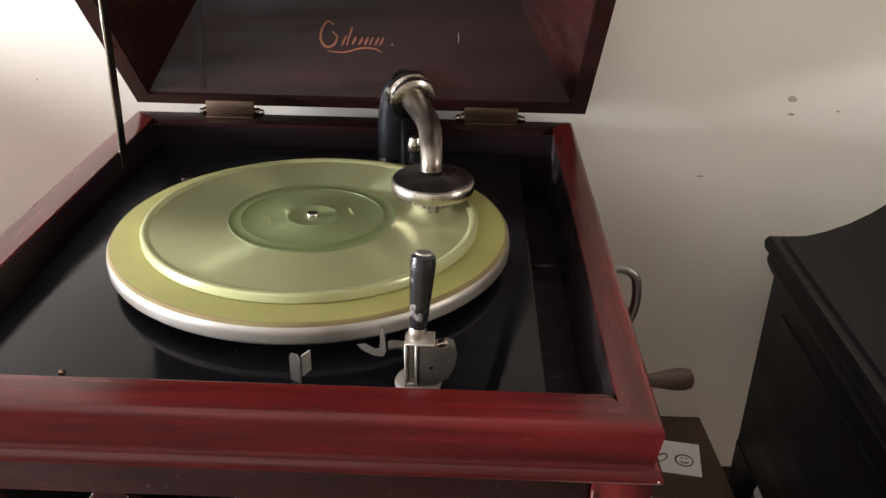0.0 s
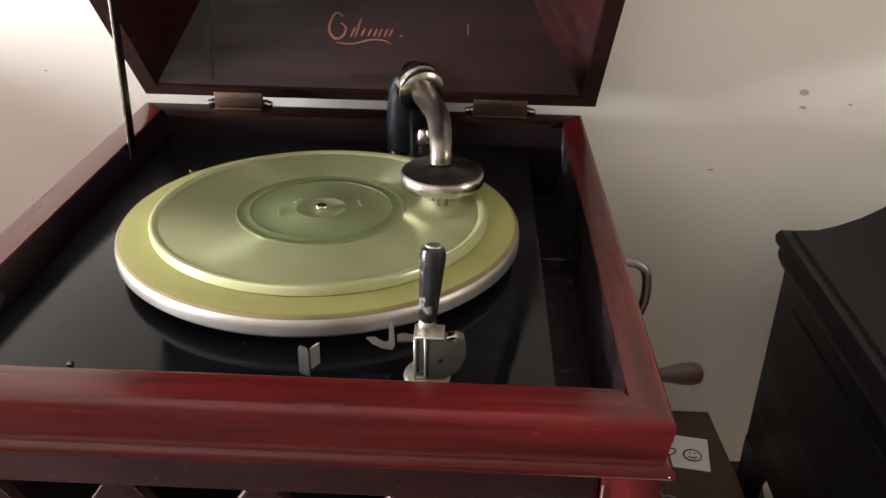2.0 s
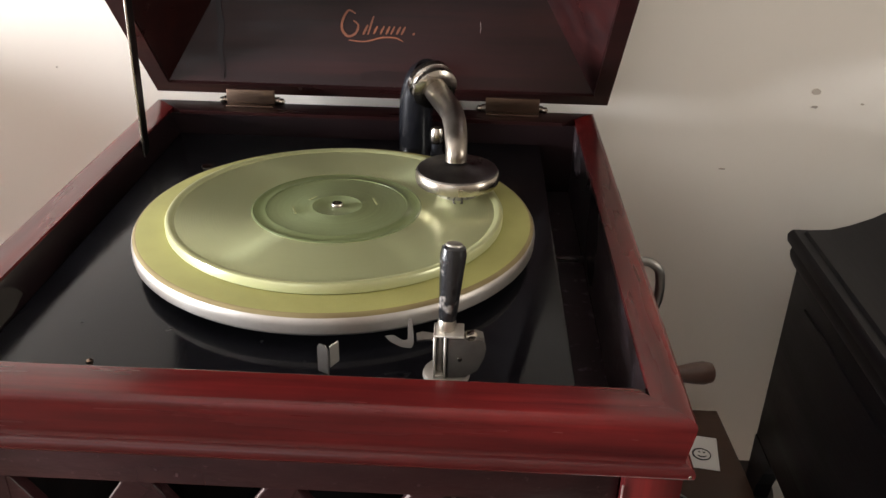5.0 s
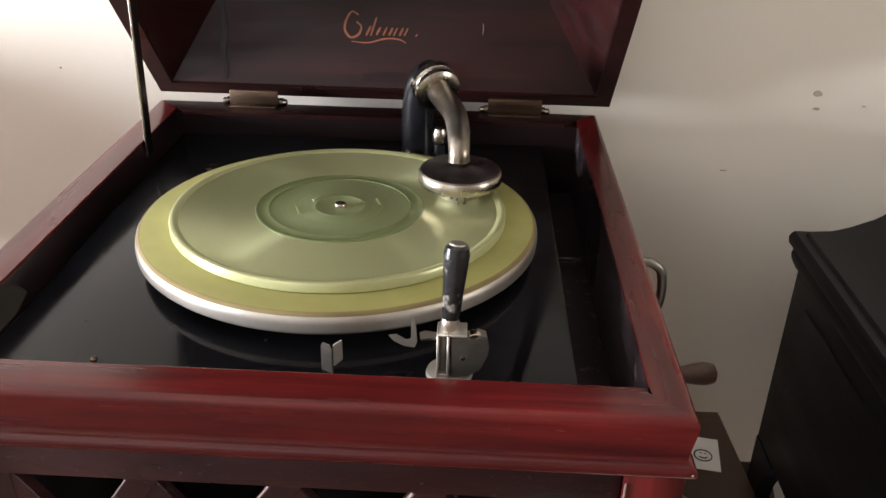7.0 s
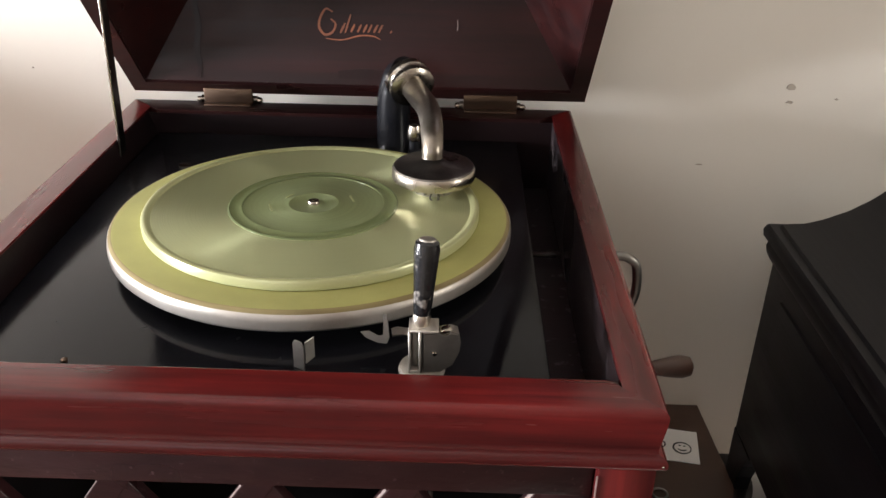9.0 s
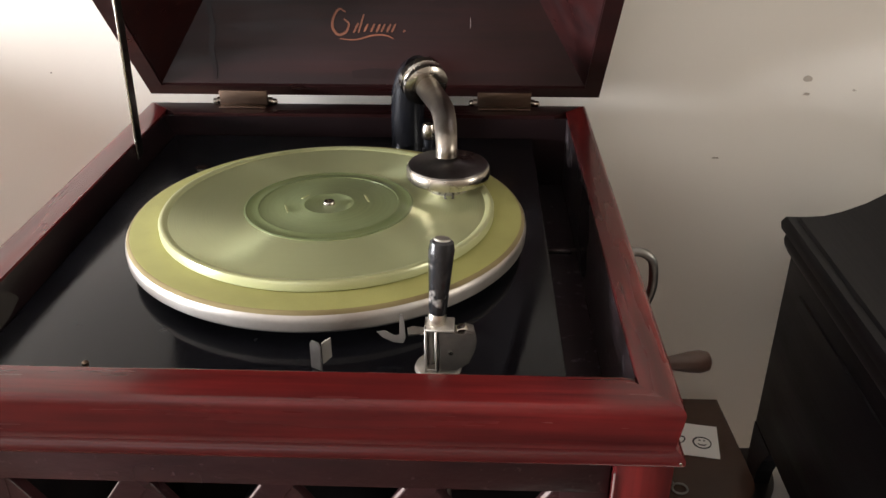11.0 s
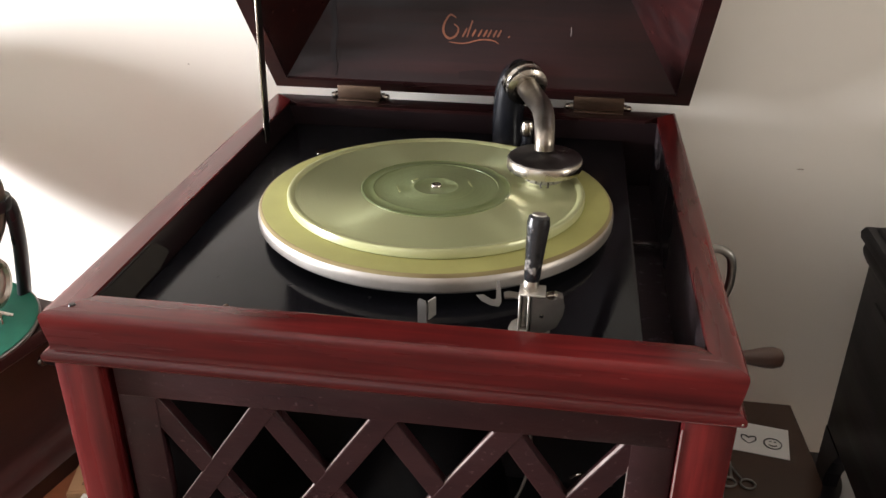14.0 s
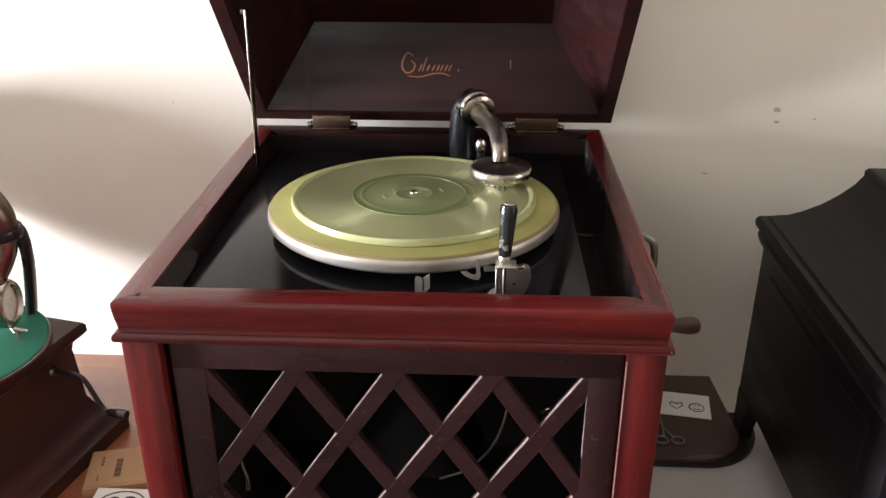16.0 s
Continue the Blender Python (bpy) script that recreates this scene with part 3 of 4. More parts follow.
# ---- its lid ----
def lid(t):
    lean = radians(40.2)
    V, W = Vector((0, -math.sin(lean), math.cos(lean))), Vector((0, math.cos(lean), math.sin(lean)))
    O = Vector((0.0015, 0.523, 1.1035))
    hx, LV = 0.2425, 0.525

    def at(u, v, w):
        return O + Vector((u, 0, 0)) + V * v + W * w

    def quad_solid(name, inner, outer, mat, label=""):
        bm = bmesh.new()
        a = [bm.verts.new(at(*p)) for p in inner]
        b = [bm.verts.new(at(*p)) for p in outer]
        bm.faces.new(a)
        bm.faces.new(b[::-1])
        n = len(a)
        for i in range(n):
            bm.faces.new((a[i], b[i], b[(i + 1) % n], a[(i + 1) % n]))
        return part(name, bm, mat, t, label, smooth=False)

    rb, rw = 0.017, 0.012     # rim: width of its flat edge, thickness of its boards
    D, th = 0.098, 0.012
    # upright rim boards, mitred
    r = rb
    for name, p in (("lid_rim", [(-hx, 0), (hx, 0), (hx - r, r), (-hx + r, r)]), ("lid_rim", [(hx, LV), (-hx, LV), (-hx + r, LV - r), (hx - r, LV - r)]),
                    ("lid_rim", [(-hx, LV), (-hx, 0), (-hx + r, r), (-hx + r, LV - r)]), ("lid_rim", [(hx, 0), (hx, LV), (hx - r, LV - r), (hx - r, r)])):
        quad_solid(name, [(u, v, 0) for u, v in p], [(u, v, rw) for u, v in p], MAH_SHADED)
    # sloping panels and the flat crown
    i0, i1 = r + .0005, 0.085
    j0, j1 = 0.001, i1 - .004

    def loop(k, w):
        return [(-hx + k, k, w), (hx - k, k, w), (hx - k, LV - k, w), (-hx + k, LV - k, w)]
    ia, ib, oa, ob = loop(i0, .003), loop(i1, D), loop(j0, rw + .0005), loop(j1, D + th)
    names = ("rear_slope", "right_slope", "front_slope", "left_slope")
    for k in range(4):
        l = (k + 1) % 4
        quad_solid(names[k], [ia[k], ia[l], ib[l], ib[k]], [oa[k], oa[l], ob[l], ob[k]], MAH_SHADED)
    quad_solid("crown_panel", ib, ob, MAH_SHADED)
    # maker's mark: a faded swash of plain strokes on the rear slope
    p0, p1 = at(0, i0, .003), at(0, i1, D)
    S = (p1 - p0).normalized()
    nrm = S.cross(Vector((1, 0, 0))).normalized()
    if nrm.y > 0:
        nrm = -nrm
    base = p0 + nrm * 0.0006

    def on(a, s):
        return base + Vector((a, 0, 0)) + S * s
    z0 = 0.0500
    strokes = [([(-.024, .024), (-.031, .027), (-.037, .018), (-.038, .008), (-.032, .001), (-.024, .004), (-.021, .012), (-.026, .017)], .0013),
               ([(-.016, .003), (-.011, .013)], .0012), ([(-.011, .003), (-.005, .022)], .0010), ([(-.005, .004), (-.001, .012)], .0011), ([(.002, .004), (.006, .012)], .0010),
               ([(.008, .004), (.012, .012)], .0012), ([(.013, .004), (.017, .012)], .0010), ([(.019, .004), (.023, .012)], .0012), ([(.024, .004), (.028, .012)], .0011),
               ([(-.031, -.003), (-.014, -.004), (.004, .0005), (.018, .0005), (.026, -.003)], .0008)]
    for pts, wd in strokes:
        path = spline([on(a - 0.002, z0 + s) for a, s in pts], 6)
        part("decal_stroke", ribbon(path, nrm, wd), DECAL, t, "faded copper-coloured maker's mark stroke", smooth=False)
    part("scratch", ribbon([on(0.104, 0.058), on(0.1045, 0.063), on(0.104, 0.069)], nrm, .00035), EDGE, t, "small pale scratch", smooth=False)
    part("decal_dot", ribbon([on(0.034, z0 + .004), on(0.036, z0 + .006)], nrm, .0010), DECAL, t, smooth=False)
    # stay rod
    # old drip stain down the rear slope
    part("stain", ribbon([on(-0.168, s * .006 + .004) + Vector((0.0015 * math.sin(s * .9), 0, 0)) for s in range(17)], nrm, .0032), STAIN, t, "dark old drip stain", smooth=False)
    part("stain", ribbon([on(-0.020, .010), on(0.000, .0115), on(0.030, .0105), on(0.052, .012)], nrm, .0055), STAIN, t, smooth=False)
    # flat stay bar: dark nickel paints its dark reflection, a bright front edge its glint
    foot, head = Vector((-0.2070, 0.378, 1.0800)), Vector((-0.2058, 0.3865, 1.2720))
    bar = bmesh.new()
    rows = [[bar.verts.new(p + Vector((dx, dy, 0))) for dx, dy in ((-.0008, .0004), (.0008, .0004), (.0008, .0140), (-.0008, .0140))] for p in (foot, foot.lerp(head, 0.5), head)]
    for a, b in zip(rows, rows[1:]):
        for k in range(4):
            bar.faces.new((a[k], a[(k + 1) % 4], b[(k + 1) % 4], b[k]))
    bar.faces.new(rows[0])
    bar.faces.new(rows[-1][::-1])
    stay = part("lid_stay", bar, DARK_NICKEL, t, "flat metal lid stay", smooth=False)
    part("stay_edge_glint", tube([foot, head], 0.0012, 10), NICKEL, stay, "bright front edge, a painted glint")
    part("stay_pin", lathe([(0, .004), (.003, .003), (.0035, 0), (.0035, -.004)], 12, m=pose(-0.2075, 0.389, 1.270, 0, 90, 0)), OLD_NICKEL, stay)


def ribbon(path, nrm, w):
    bm = bmesh.new()
    rows = []
    for i, p in enumerate(path):
        d = (path[min(i + 1, len(path) - 1)] - path[max(i - 1, 0)]).normalized()
        s = d.cross(nrm).normalized()
        q = w * (0.55 + 0.45 * math.sin(math.pi * (i + 0.5) / len(path)))
        rows.append((bm.verts.new(p - s * q), bm.verts.new(p + s * q)))
    for a, b in zip(rows, rows[1:]):
        bm.faces.new((a[0], a[1], b[1], b[0]))
    bmesh.ops.recalc_face_normals(bm, faces=bm.faces)
    ext = bmesh.ops.extrude_face_region(bm, geom=bm.faces[:])
    for v in ext["geom"]:
        if isinstance(v, bmesh.types.BMVert):
            v.co += nrm * 0.0003
    return bm


lid(PH)


def hinge(t, x0, x1):
    h = part("hinge", box(x0, x1, 0.4955, 0.4985, RIM - .002, RIM + .0165, 0.0009), BRASS, t, "tarnished brass hinge")
    part("leaf", box(x0 + .001, x1 - .001, 0.4875, 0.4955, RIM, RIM + .0018, 0.0005), BRASS, h)
    part("knuckle", tube([(x0 - .004, 0.5025, 1.1035), (x1 + .004, 0.5025, 1.1035)], 0.0038, 14), OLD_NICKEL, h)
    for x in (x0 - .006, x1 + .006):
        part("finial", lathe([(0, -.0038), (.003, -.0022), (.0036, 0), (.003, .0022), (0, .0038)], 12, m=pose(x, 0.5015, 1.1030, 0, 90, 0)), NICKEL, h)


hinge(PH, -0.158, -0.107)
hinge(PH, 0.114, 0.170)


# ---- turntable, record ----
SX, SY = -0.0012, 0.2365


def turntable(t):
    pz = 1.0990
    # the table sits a little askew on its spindle
    m = pose(SX, SY, 1.1012, -1.2, 0, 0) @ Matrix.Scale(1.012, 4) @ pose(0, 0, -1.0985)
    tt = part("turntable", lathe([(0, 1.079), (.05, 1.079), (.142, 1.0815), (.1497, 1.083), (.1522, 1.0855), (.1525, 1.0910), (.1519, 1.0950), (.1502, 1.0970), (.1492, 1.0975), (0, 1.0975)], 128), PLATE_RIM, t, "silvered turntable rim", m=m)
    part("felt_edge", lathe([(.1511, 1.0963), (.1505, 1.0974), (.1499, 1.0981), (.1493, 1.0985), (.1486, 1.0987), (.1482, 1.0971), (.1490, 1.0966)], 128, closed=True), BROWN_LINE, tt)
    part("felt_top", lathe([(0, 1.0976), (.1482, 1.0976), (.1486, 1.0986), (.1475, pz), (0, pz)], 128), FELT, tt, "yellow-green felt turntable cover")
    part("hub", lathe([(.018, 1.0789), (.018, BOARD), (0.014, BOARD)], 24), BLACK_PAINT, tt)
    part("spindle", lathe([(.0036, pz), (.0036, 1.1049), (.0046, 1.1052), (.0046, 1.1072), (.0040, 1.1082), (.0024, 1.1082), (.0022, 1.1060), (0, 1.1060)], 24), NICKEL, tt)
    rec = part("record", lathe([(.0037, pz + .0002), (.1262, pz + .0002), (.1272, pz + .0010), (.1272, pz + .0052), (.1265, pz + .0064), (.1200, pz + .0064),
                                (.1170, pz + .0064), (.0670, pz + .0064), (.0037, pz + .0064)], 160), RECORD, None, m=m)
    tagged(rec, "olive-green pressed disc record lying on the turntable", "record")
    part("record_edge", lathe([(.1273, pz + .0011), (.1274, pz + .0060), (.1266, pz + .0075), (.1250, pz + .0080), (.1234, pz + .0078), (.1206, pz + .0065), (.1206, pz + .0058)], 160, closed=True), RECORD_EDGE, rec, "paler raised rim")
    part("label_area", lathe([(.0038, pz + .0064), (.0038, pz + .0069), (.0180, pz + .0069), (.0186, pz + .0072), (.0196, pz + .0072), (.0202, pz + .0069), (.0535, pz + .0069), (.0535, pz + .0064)], 120, closed=True), LABEL, rec, "dark green moulded label")
    part("label_ring", lathe([(.0536, pz + .0064), (.0536, pz + .0073), (.0548, pz + .0074), (.0556, pz + .0069), (.0622, pz + .0068), (.0636, pz + .0073), (.0648, pz + .0068), (.0648, pz + .0064)], 120, closed=True), LABEL_RING, rec, "deep green ring round the label")
    for a, r, w in ((20, .030, .006), (200, .033, .007), (150, .024, .004)):
        b = box(-w, w, -.0007, .0007, 0, .0004)
        part("moulded_line", b, RECORD_EDGE, rec, m=pose(r * math.cos(radians(a)), r * math.sin(radians(a)), pz + .0070, 0, 0, a + 90))


turntable(PH)


# ---- arm ----
def tone_arm(t):
    # black neck of the horn
    neck = spline([(0.044, 0.460, BOARD - .002), (0.044, 0.460, 1.105), (0.0455, 0.4595, 1.128), (0.051, 0.456, 1.144), (0.058, 0.449, 1.150)], 7)
    part("horn_neck", tube(neck, lambda s: 0.0170 if s < 0.6 else 0.0170 + 0.004 * (s - 0.6), 28), BLACK_PAINT, t, "black enamelled horn neck")
    a, b = Vector((0.0575, 0.450, 1.1480)), Vector((0.0665, 0.4300, 1.1405))
    d = (b - a).normalized()
    mj = Matrix.Translation(a) @ d.to_track_quat("Z", "Y").to_matrix().to_4x4()
    path = spline([b - d * .008, (0.0725, 0.409, 1.1410), (0.079, 0.375, 1.1455), (0.0840, 0.337, 1.1515), (0.0872, 0.305, 1.1530), (0.0888, 0.284, 1.1490), (0.0895, 0.2745, 1.1420), (0.0895, 0.273, 1.1345)], 8)
    arm = part("tone_arm", tube(path, lambda s: 0.0116 - 0.0030 * min(1, s * 1.25), 24), OLD_NICKEL, t, "tapering curved nickel tone arm, worn to brass")
    part("joint_ring", lathe([(.012, 0), (.0205, 0), (.0225, .002), (.0225, .008), (.0205, .010), (.0200, .012), (.0222, .0135), (.0222, .018), (.0195, .0205), (.0155, .022), (.012, .022)], 48, m=mj), NICKEL, arm, "bright ribbed nickel joint ring")
    mr = pose(0.0908, 0.273, -0.0022) @ Matrix.Diagonal((0.94, 0.94, 1, 1))
    rep = part("reproducer", lathe([(0, 1.1355), (.0095, 1.1355), (.0110, 1.1345), (.0300, 1.1322), (.0340, 1.1308), (.0348, 1.1295)], 56), DARK_NICKEL, t, "round reproducer with dark tarnished cap", m=mr)
    part("reproducer_rim", lathe([(.0348, 1.1297), (.0358, 1.1284), (.0359, 1.1222), (.0350, 1.1200), (.0310, 1.1186), (.0225, 1.1178), (0, 1.1175)], 56), NICKEL, rep)
    part("weight", lathe([(0, 1.1178), (.0186, 1.1178), (.0190, 1.1150), (.0182, 1.1095), (.0170, 1.1082), (0, 1.1080)], 40), SATIN, rep)
    for a in (200, 225, 250, 300, 330):
        part("rim_screw", lathe([(0, .0016), (.0012, .0014), (.0014, 0)], 8, m=pose(.0182 * math.cos(radians(a)), .0182 * math.sin(radians(a)), 1.1125, 90, 0, a + 90)), STEEL, rep)
    part("stylus_bar", tube([(0.005, -0.0205, 1.1135), (0.005, -0.0240, 1.1100), (0.0045, -0.0225, 1.1062)], 0.0010, 8), STEEL, rep)
    part("limit_loop", tube(spline([(-0.001, -0.0205, 1.114), (-0.002, -0.0240, 1.1110), (0.002, -0.0250, 1.1090), (0.0055, -0.0235, 1.1110)], 5), 0.0007, 8), STEEL, rep)
    # lift post behind the arm
    lp = part("lift_post", lathe([(.0062, BOARD - .005), (.0062, 1.088), (.0050, 1.089), (.0050, 1.100)], 20), BLACK_PAINT, t, m=pose(0.0685, 0.396, 0.005))
    part("cap", lathe([(.0062, 1.0985), (.0070, 1.100), (.0068, 1.108), (.0050, 1.113), (0, 1.114)], 20), NICKEL, lp)


tone_arm(PH)


# ---- levers on the board ----
def speed_levers(t):
    x, y = 0.0915, 0.0645
    lv = part("lift_lever", lathe([(0, BOARD), (.0140, BOARD), (.0146, BOARD + .0015), (.0138, BOARD + .0038), (.0110, BOARD + .0048), (0, BOARD + .0048)], 36, m=pose(x, y, 0)), SATIN, t, "black-gripped lift lever on a nickel bracket")
    z0, z1 = BOARD + .0048, 1.1125
    mid = (z0 + z1) / 2
    yoke = bmesh.new()
    for dx in (-0.0078, -0.0016):
        box(x + dx, x + dx + .0013, y - .010, y + .005, z0, z1, 0.0004, 1, yoke)
    box(x - .0078, x - .0003, y - .010, y + .005, z0, z0 + .0022, 0.0004, 1, yoke)
    box(x - .0078, x + .0100, y - .010, y + .005, z1 - .0016, z1, 0.0004, 1, yoke)
    part("yoke", yoke, SATIN, lv)
    part("inner_post", tube([(x - .0040, y - .003, z0), (x - .0040, y - .003, z1 - .004)], 0.0021, 12), SATIN, lv)
    side_o = [(0, -.0150), (0.0105, -.0150), (0.0180, -.0105), (0.0220, -.0010), (0.0228, .0060), (0.0215, .0120), (0.0165, .0138), (0.0150, .0105), (0.0118, .0102), (0.0095, .0136), (0, .0136)]
    part("side_plate", prism(side_o, 0.0100, pose(x - .0002, y + .000, mid, 90, 0, 7), 0.0009), SATIN_DARK, lv, "dull grey nickel side plate", smooth=False)
    part("cam", lathe([(0, 0), (.0050, 0), (.0054, .001), (.0054, .005), (.0048, .006), (0, .006)], 20, m=pose(x + .0140, y - .001, mid + .0095, 90, 0, 7)), NICKEL, lv)
    part("pin", lathe([(0, .0016), (.0014, .0012), (.0016, 0)], 12, m=pose(x + .0080, y - .0088, mid - .001, 90, 0, 7)), NICKEL, lv)
    part("spur", prism([(0, -.002), (-.0095, -.0045), (-.011, .001), (-.008, .003), (0, .0025)], 0.0015, pose(x - .0075, y - .004, z1 - .0055, 12, 0, -6)), NICKEL, lv)
    a, b = Vector((x - 0.0005, y - .002, z1)), Vector((x + .0025, y + .0055, 1.1650))
    d = (b - a).normalized()
    mg = Matrix.Translation(a) @ d.to_track_quat("Z", "Y").to_matrix().to_4x4()
    h = (b - a).length
    part("ferrule", lathe([(.0040, -.002), (.0052, .001), (.0056, .004), (.0050, .007), (.0048, .008)], 24, m=mg), NICKEL, lv)
    part("grip", lathe([(.0050, .006), (.0056, .010), (.0062, .022), (.0074, h - .012), (.0078, h - .006), (.0070, h - .0015), (.0052, h)], 32, m=mg), BLACK_GRIP, lv, "chipped black turned grip")
    part("tip", lathe([(.0052, h - .0005), (.0046, h + .0008), (0, h + .0012)], 24, m=mg), SATIN, lv)
    # two bent tabs of the brake
    # plate in darker nickel for its shade, wing in lighter satin for its light
    b1 = part("brake_tab", prism([(-.0042, 0), (.0042, 0), (.0042, .0175), (.0025, .0205), (-.0025, .0205), (-.0042, .0175)], .0012, pose(0.0165, 0.063, BOARD, 90, 0, -30), 0.0003), SATIN_DARK, t, "small bent nickel brake tab")
    part("bent_wing", prism([(0, 0), (.0060, .003), (.0060, .017), (0, .015)], .0012, pose(0.0202, 0.0618, BOARD + .0050, 90, 0, 36)), SATIN, b1)
    part("brake_hook", prism([(0, 0), (.004, -.004), (.012, -.0075), (.019, -.008), (.0208, -.004), (.0190, .013), (.0160, .013), (.0165, -.002), (.013, -.003), (.006, .001)], .0014, pose(0.0525, 0.078, BOARD + .0185, 70, 0, 0) @ Matrix.Scale(0.88, 4), 0.0003), SATIN_DARK, t, "small bent nickel hook")
    part("board_screw", lathe([(.0016, 0), (.0016, .0020), (.0022, .0024), (.0021, .0042), (.0008, .0050), (0, .0050)], 16, m=pose(-0.128, 0.0590, BOARD)), BRASS, t, "small brass screw on the board")
    st = part("stop_stud", lathe([(.0030, BOARD), (.0030, BOARD + .004), (.0058, BOARD + .005), (.0058, BOARD + .008), (0, BOARD + .009)], 20, m=pose(-0.1420, 0.364, 0)), NICKEL, t)
    return st


speed_levers(PH)


# ---- crank ----
def crank(t):
    path = spline([(0.2215, 0.306, 1.031), (0.252, 0.306, 1.033), (0.2645, 0.306, 1.031), (0.2725, 0.306, 1.021), (0.2735, 0.304, 0.995), (0.2640, 0.302, 0.965), (0.2590, 0.300, 0.938), (0.2680, 0.300, 0.920), (0.288, 0.301, 0.916), (0.300, 0.303, 0.914)], 6)
    c = part("crank", tube(path, 0.0042, 14), STEEL, t, "bent steel winding crank")
    part("knob", lathe([(.0050, 0), (.0056, .004), (.0070, .012), (.0102, .030), (.0112, .040), (.0096, .048), (.0045, .0515), (0, .052)], 32,
                       m=Matrix.Translation((0.290, 0.3025, 0.9155)) @ Vector((0.052, 0.012, -0.004)).to_track_quat("Z", "Y").to_matrix().to_4x4()), WOOD_KNOB, c, "turned brown wooden knob")
    part("escutcheon", lathe([(.005, 0), (.012, 0), (.012, .002), (.010, .003), (.005, .003)], 28, closed=True, m=pose(0.2246, 0.306, 1.031, 0, 90, 0)), BRASS, c)


crank(PH)


# ---- inside the grille ----
def innards(t):
    horn = bmesh.new()
    tube(spline([(0.05, 0.29, 1.00), (0.045, 0.25, 0.985), (0.03, 0.20, 0.955), (0.01, 0.16, 0.91), (0.0, 0.13, 0.85)], 6), lambda s: 0.02 + 0.07 * s * s, 28, horn, caps=False)
    part("inner_horn", horn, BLACK_CASE, t, "black inner horn behind the lattice")
    part("cord", tube(spline([(0.088, 0.062, 1.020), (0.098, 0.055, 0.992), (0.097, 0.050, 0.962), (0.085, 0.046, 0.928), (0.062, 0.046, 0.900), (0.035, 0.050, 0.884)], 7), 0.0013, 10), SATIN_DARK, t, "thin grey cord behind the lattice")
    part("rod_end", tube(spline([(-0.158, 0.045, 0.905), (-0.1565, 0.045, 0.893), (-0.154, 0.046, 0.880), (-0.155, 0.046, 0.868)], 5), lambda s: 0.0016 + 0.0022 * s, 10), NICKEL, t, "bright metal rod end behind the lattice")
    part("screw_eye", tube(spline([(0.128, 0.030, 0.979), (0.133, 0.029, 0.984), (0.139, 0.030, 0.984), (0.141, 0.030, 0.980), (0.139, 0.031, 0.977)], 6), 0.0011, 8), NICKEL, t)


innards(PH)


# ---- brown board, card, scissors ----
def corner_board():
    # near-black slab paints the shaded right end of the brown board
    x0, x1, y0, y1, r = 0.245, 0.466, 0.329, 0.452, 0.085
    pts = [(x0, y0)]
    for i in range(13):
        a = radians(-90 + 90 * i / 12)
        pts.append((x1 - r + r * math.cos(a), y0 + r + r * math.sin(a)))
    pts += [(x1, y1), (x0, y1)]
    ob = part("board_shade_slab", prism(pts, 0.006, pose(0, 0, TABLE), 0.0012), SHADED_BOARD)
    tagged(ob, "near-black rounded slab standing for the board's shaded end", "board")
    xr, yb, q = 0.440, y0 + .002, 0.070
    top = [(x0, yb)] + [(xr - q + q * math.sin(radians(7.5 * i)), yb + q - q * math.cos(radians(7.5 * i))) for i in range(12)] + [(0.432, 0.538), (x0, 0.538)]
    tr = part("serving_board", prism(top, 0.006, pose(0, 0, TABLE + .006), 0.0012), BOARD_WOOD)
    tagged(tr, "flat brown wooden board lying on a near-black slab", "board")


corner_board()
BT = TABLE + 0.012


def ring_path(cx, cy, rx, ry, n=28, z=0.0):
    return [(cx + rx * math.cos(2 * math.pi * i / n), cy + ry * math.sin(2 * math.pi * i / n), z) for i in range(n + 1)]


def card():
    m = pose(0.3615, 0.4595, BT + .0004, 0, 0, -9)
    c = thing("paper_card", "white paper card with inked doodles on the board", "card", m)
    part("sheet", box(-0.052, 0.052, -0.0295, 0.0295, 0, 0.0006), PAPER, c)

    def ink(path, w=.0010):
        part("ink_line", ribbon([Vector(p) + Vector((-.0035, -.0035, 0)) for p in path], Vector((0, 0, 1)), w), INK, c, smooth=False)
    z = 0.0008
    ink(ring_path(0.036, -0.001, .0105, .0100, z=z), .0011)
    ink([(0.031, -.0035, z), (0.034, -.0055, z), (0.038, -.0055, z), (0.041, -.0035, z)])
    ink([(0.032, .003, z), (0.0345, .003, z)])
    ink([(0.0375, .003, z), (0.040, .003, z)])
    ink(spline([(0.007, -.009, z), (-0.001, -.001, z), (-.001, .006, z), (0.004, .006, z), (0.007, .003, z), (0.010, .006, z), (0.015, .006, z), (0.015, -.001, z), (0.007, -.009, z)], 4), .0011)
    ink([(-0.022, -.009, z), (-0.014, 0, z), (-0.022, .009, z), (-0.030, 0, z), (-0.022, -.009, z)], .0011)


card()


def scissors():
    s = thing("scissors", "small steel scissors lying on the board", "scissors", pose(0.338, 0.376, BT + .0022, 0, 0, 0))
    for cx in (-0.010, 0.012):
        part("finger_ring", tube(ring_path(cx, -0.006, .0085, .0080), .0012, 8, caps=False), STEEL, s)
    for a, b in (((-0.006, 0.0012), (-0.002, 0.055)), ((0.006, 0.0012), (-0.010, 0.055))):
        part("blade", tube([(a[0], a[1], 0), ((a[0] + b[0]) / 2, .02, 0), (b[0], b[1], 0)], lambda t: .0019 * (1 - .7 * t), 8, flat=0.5), STEEL, s)


scissors()


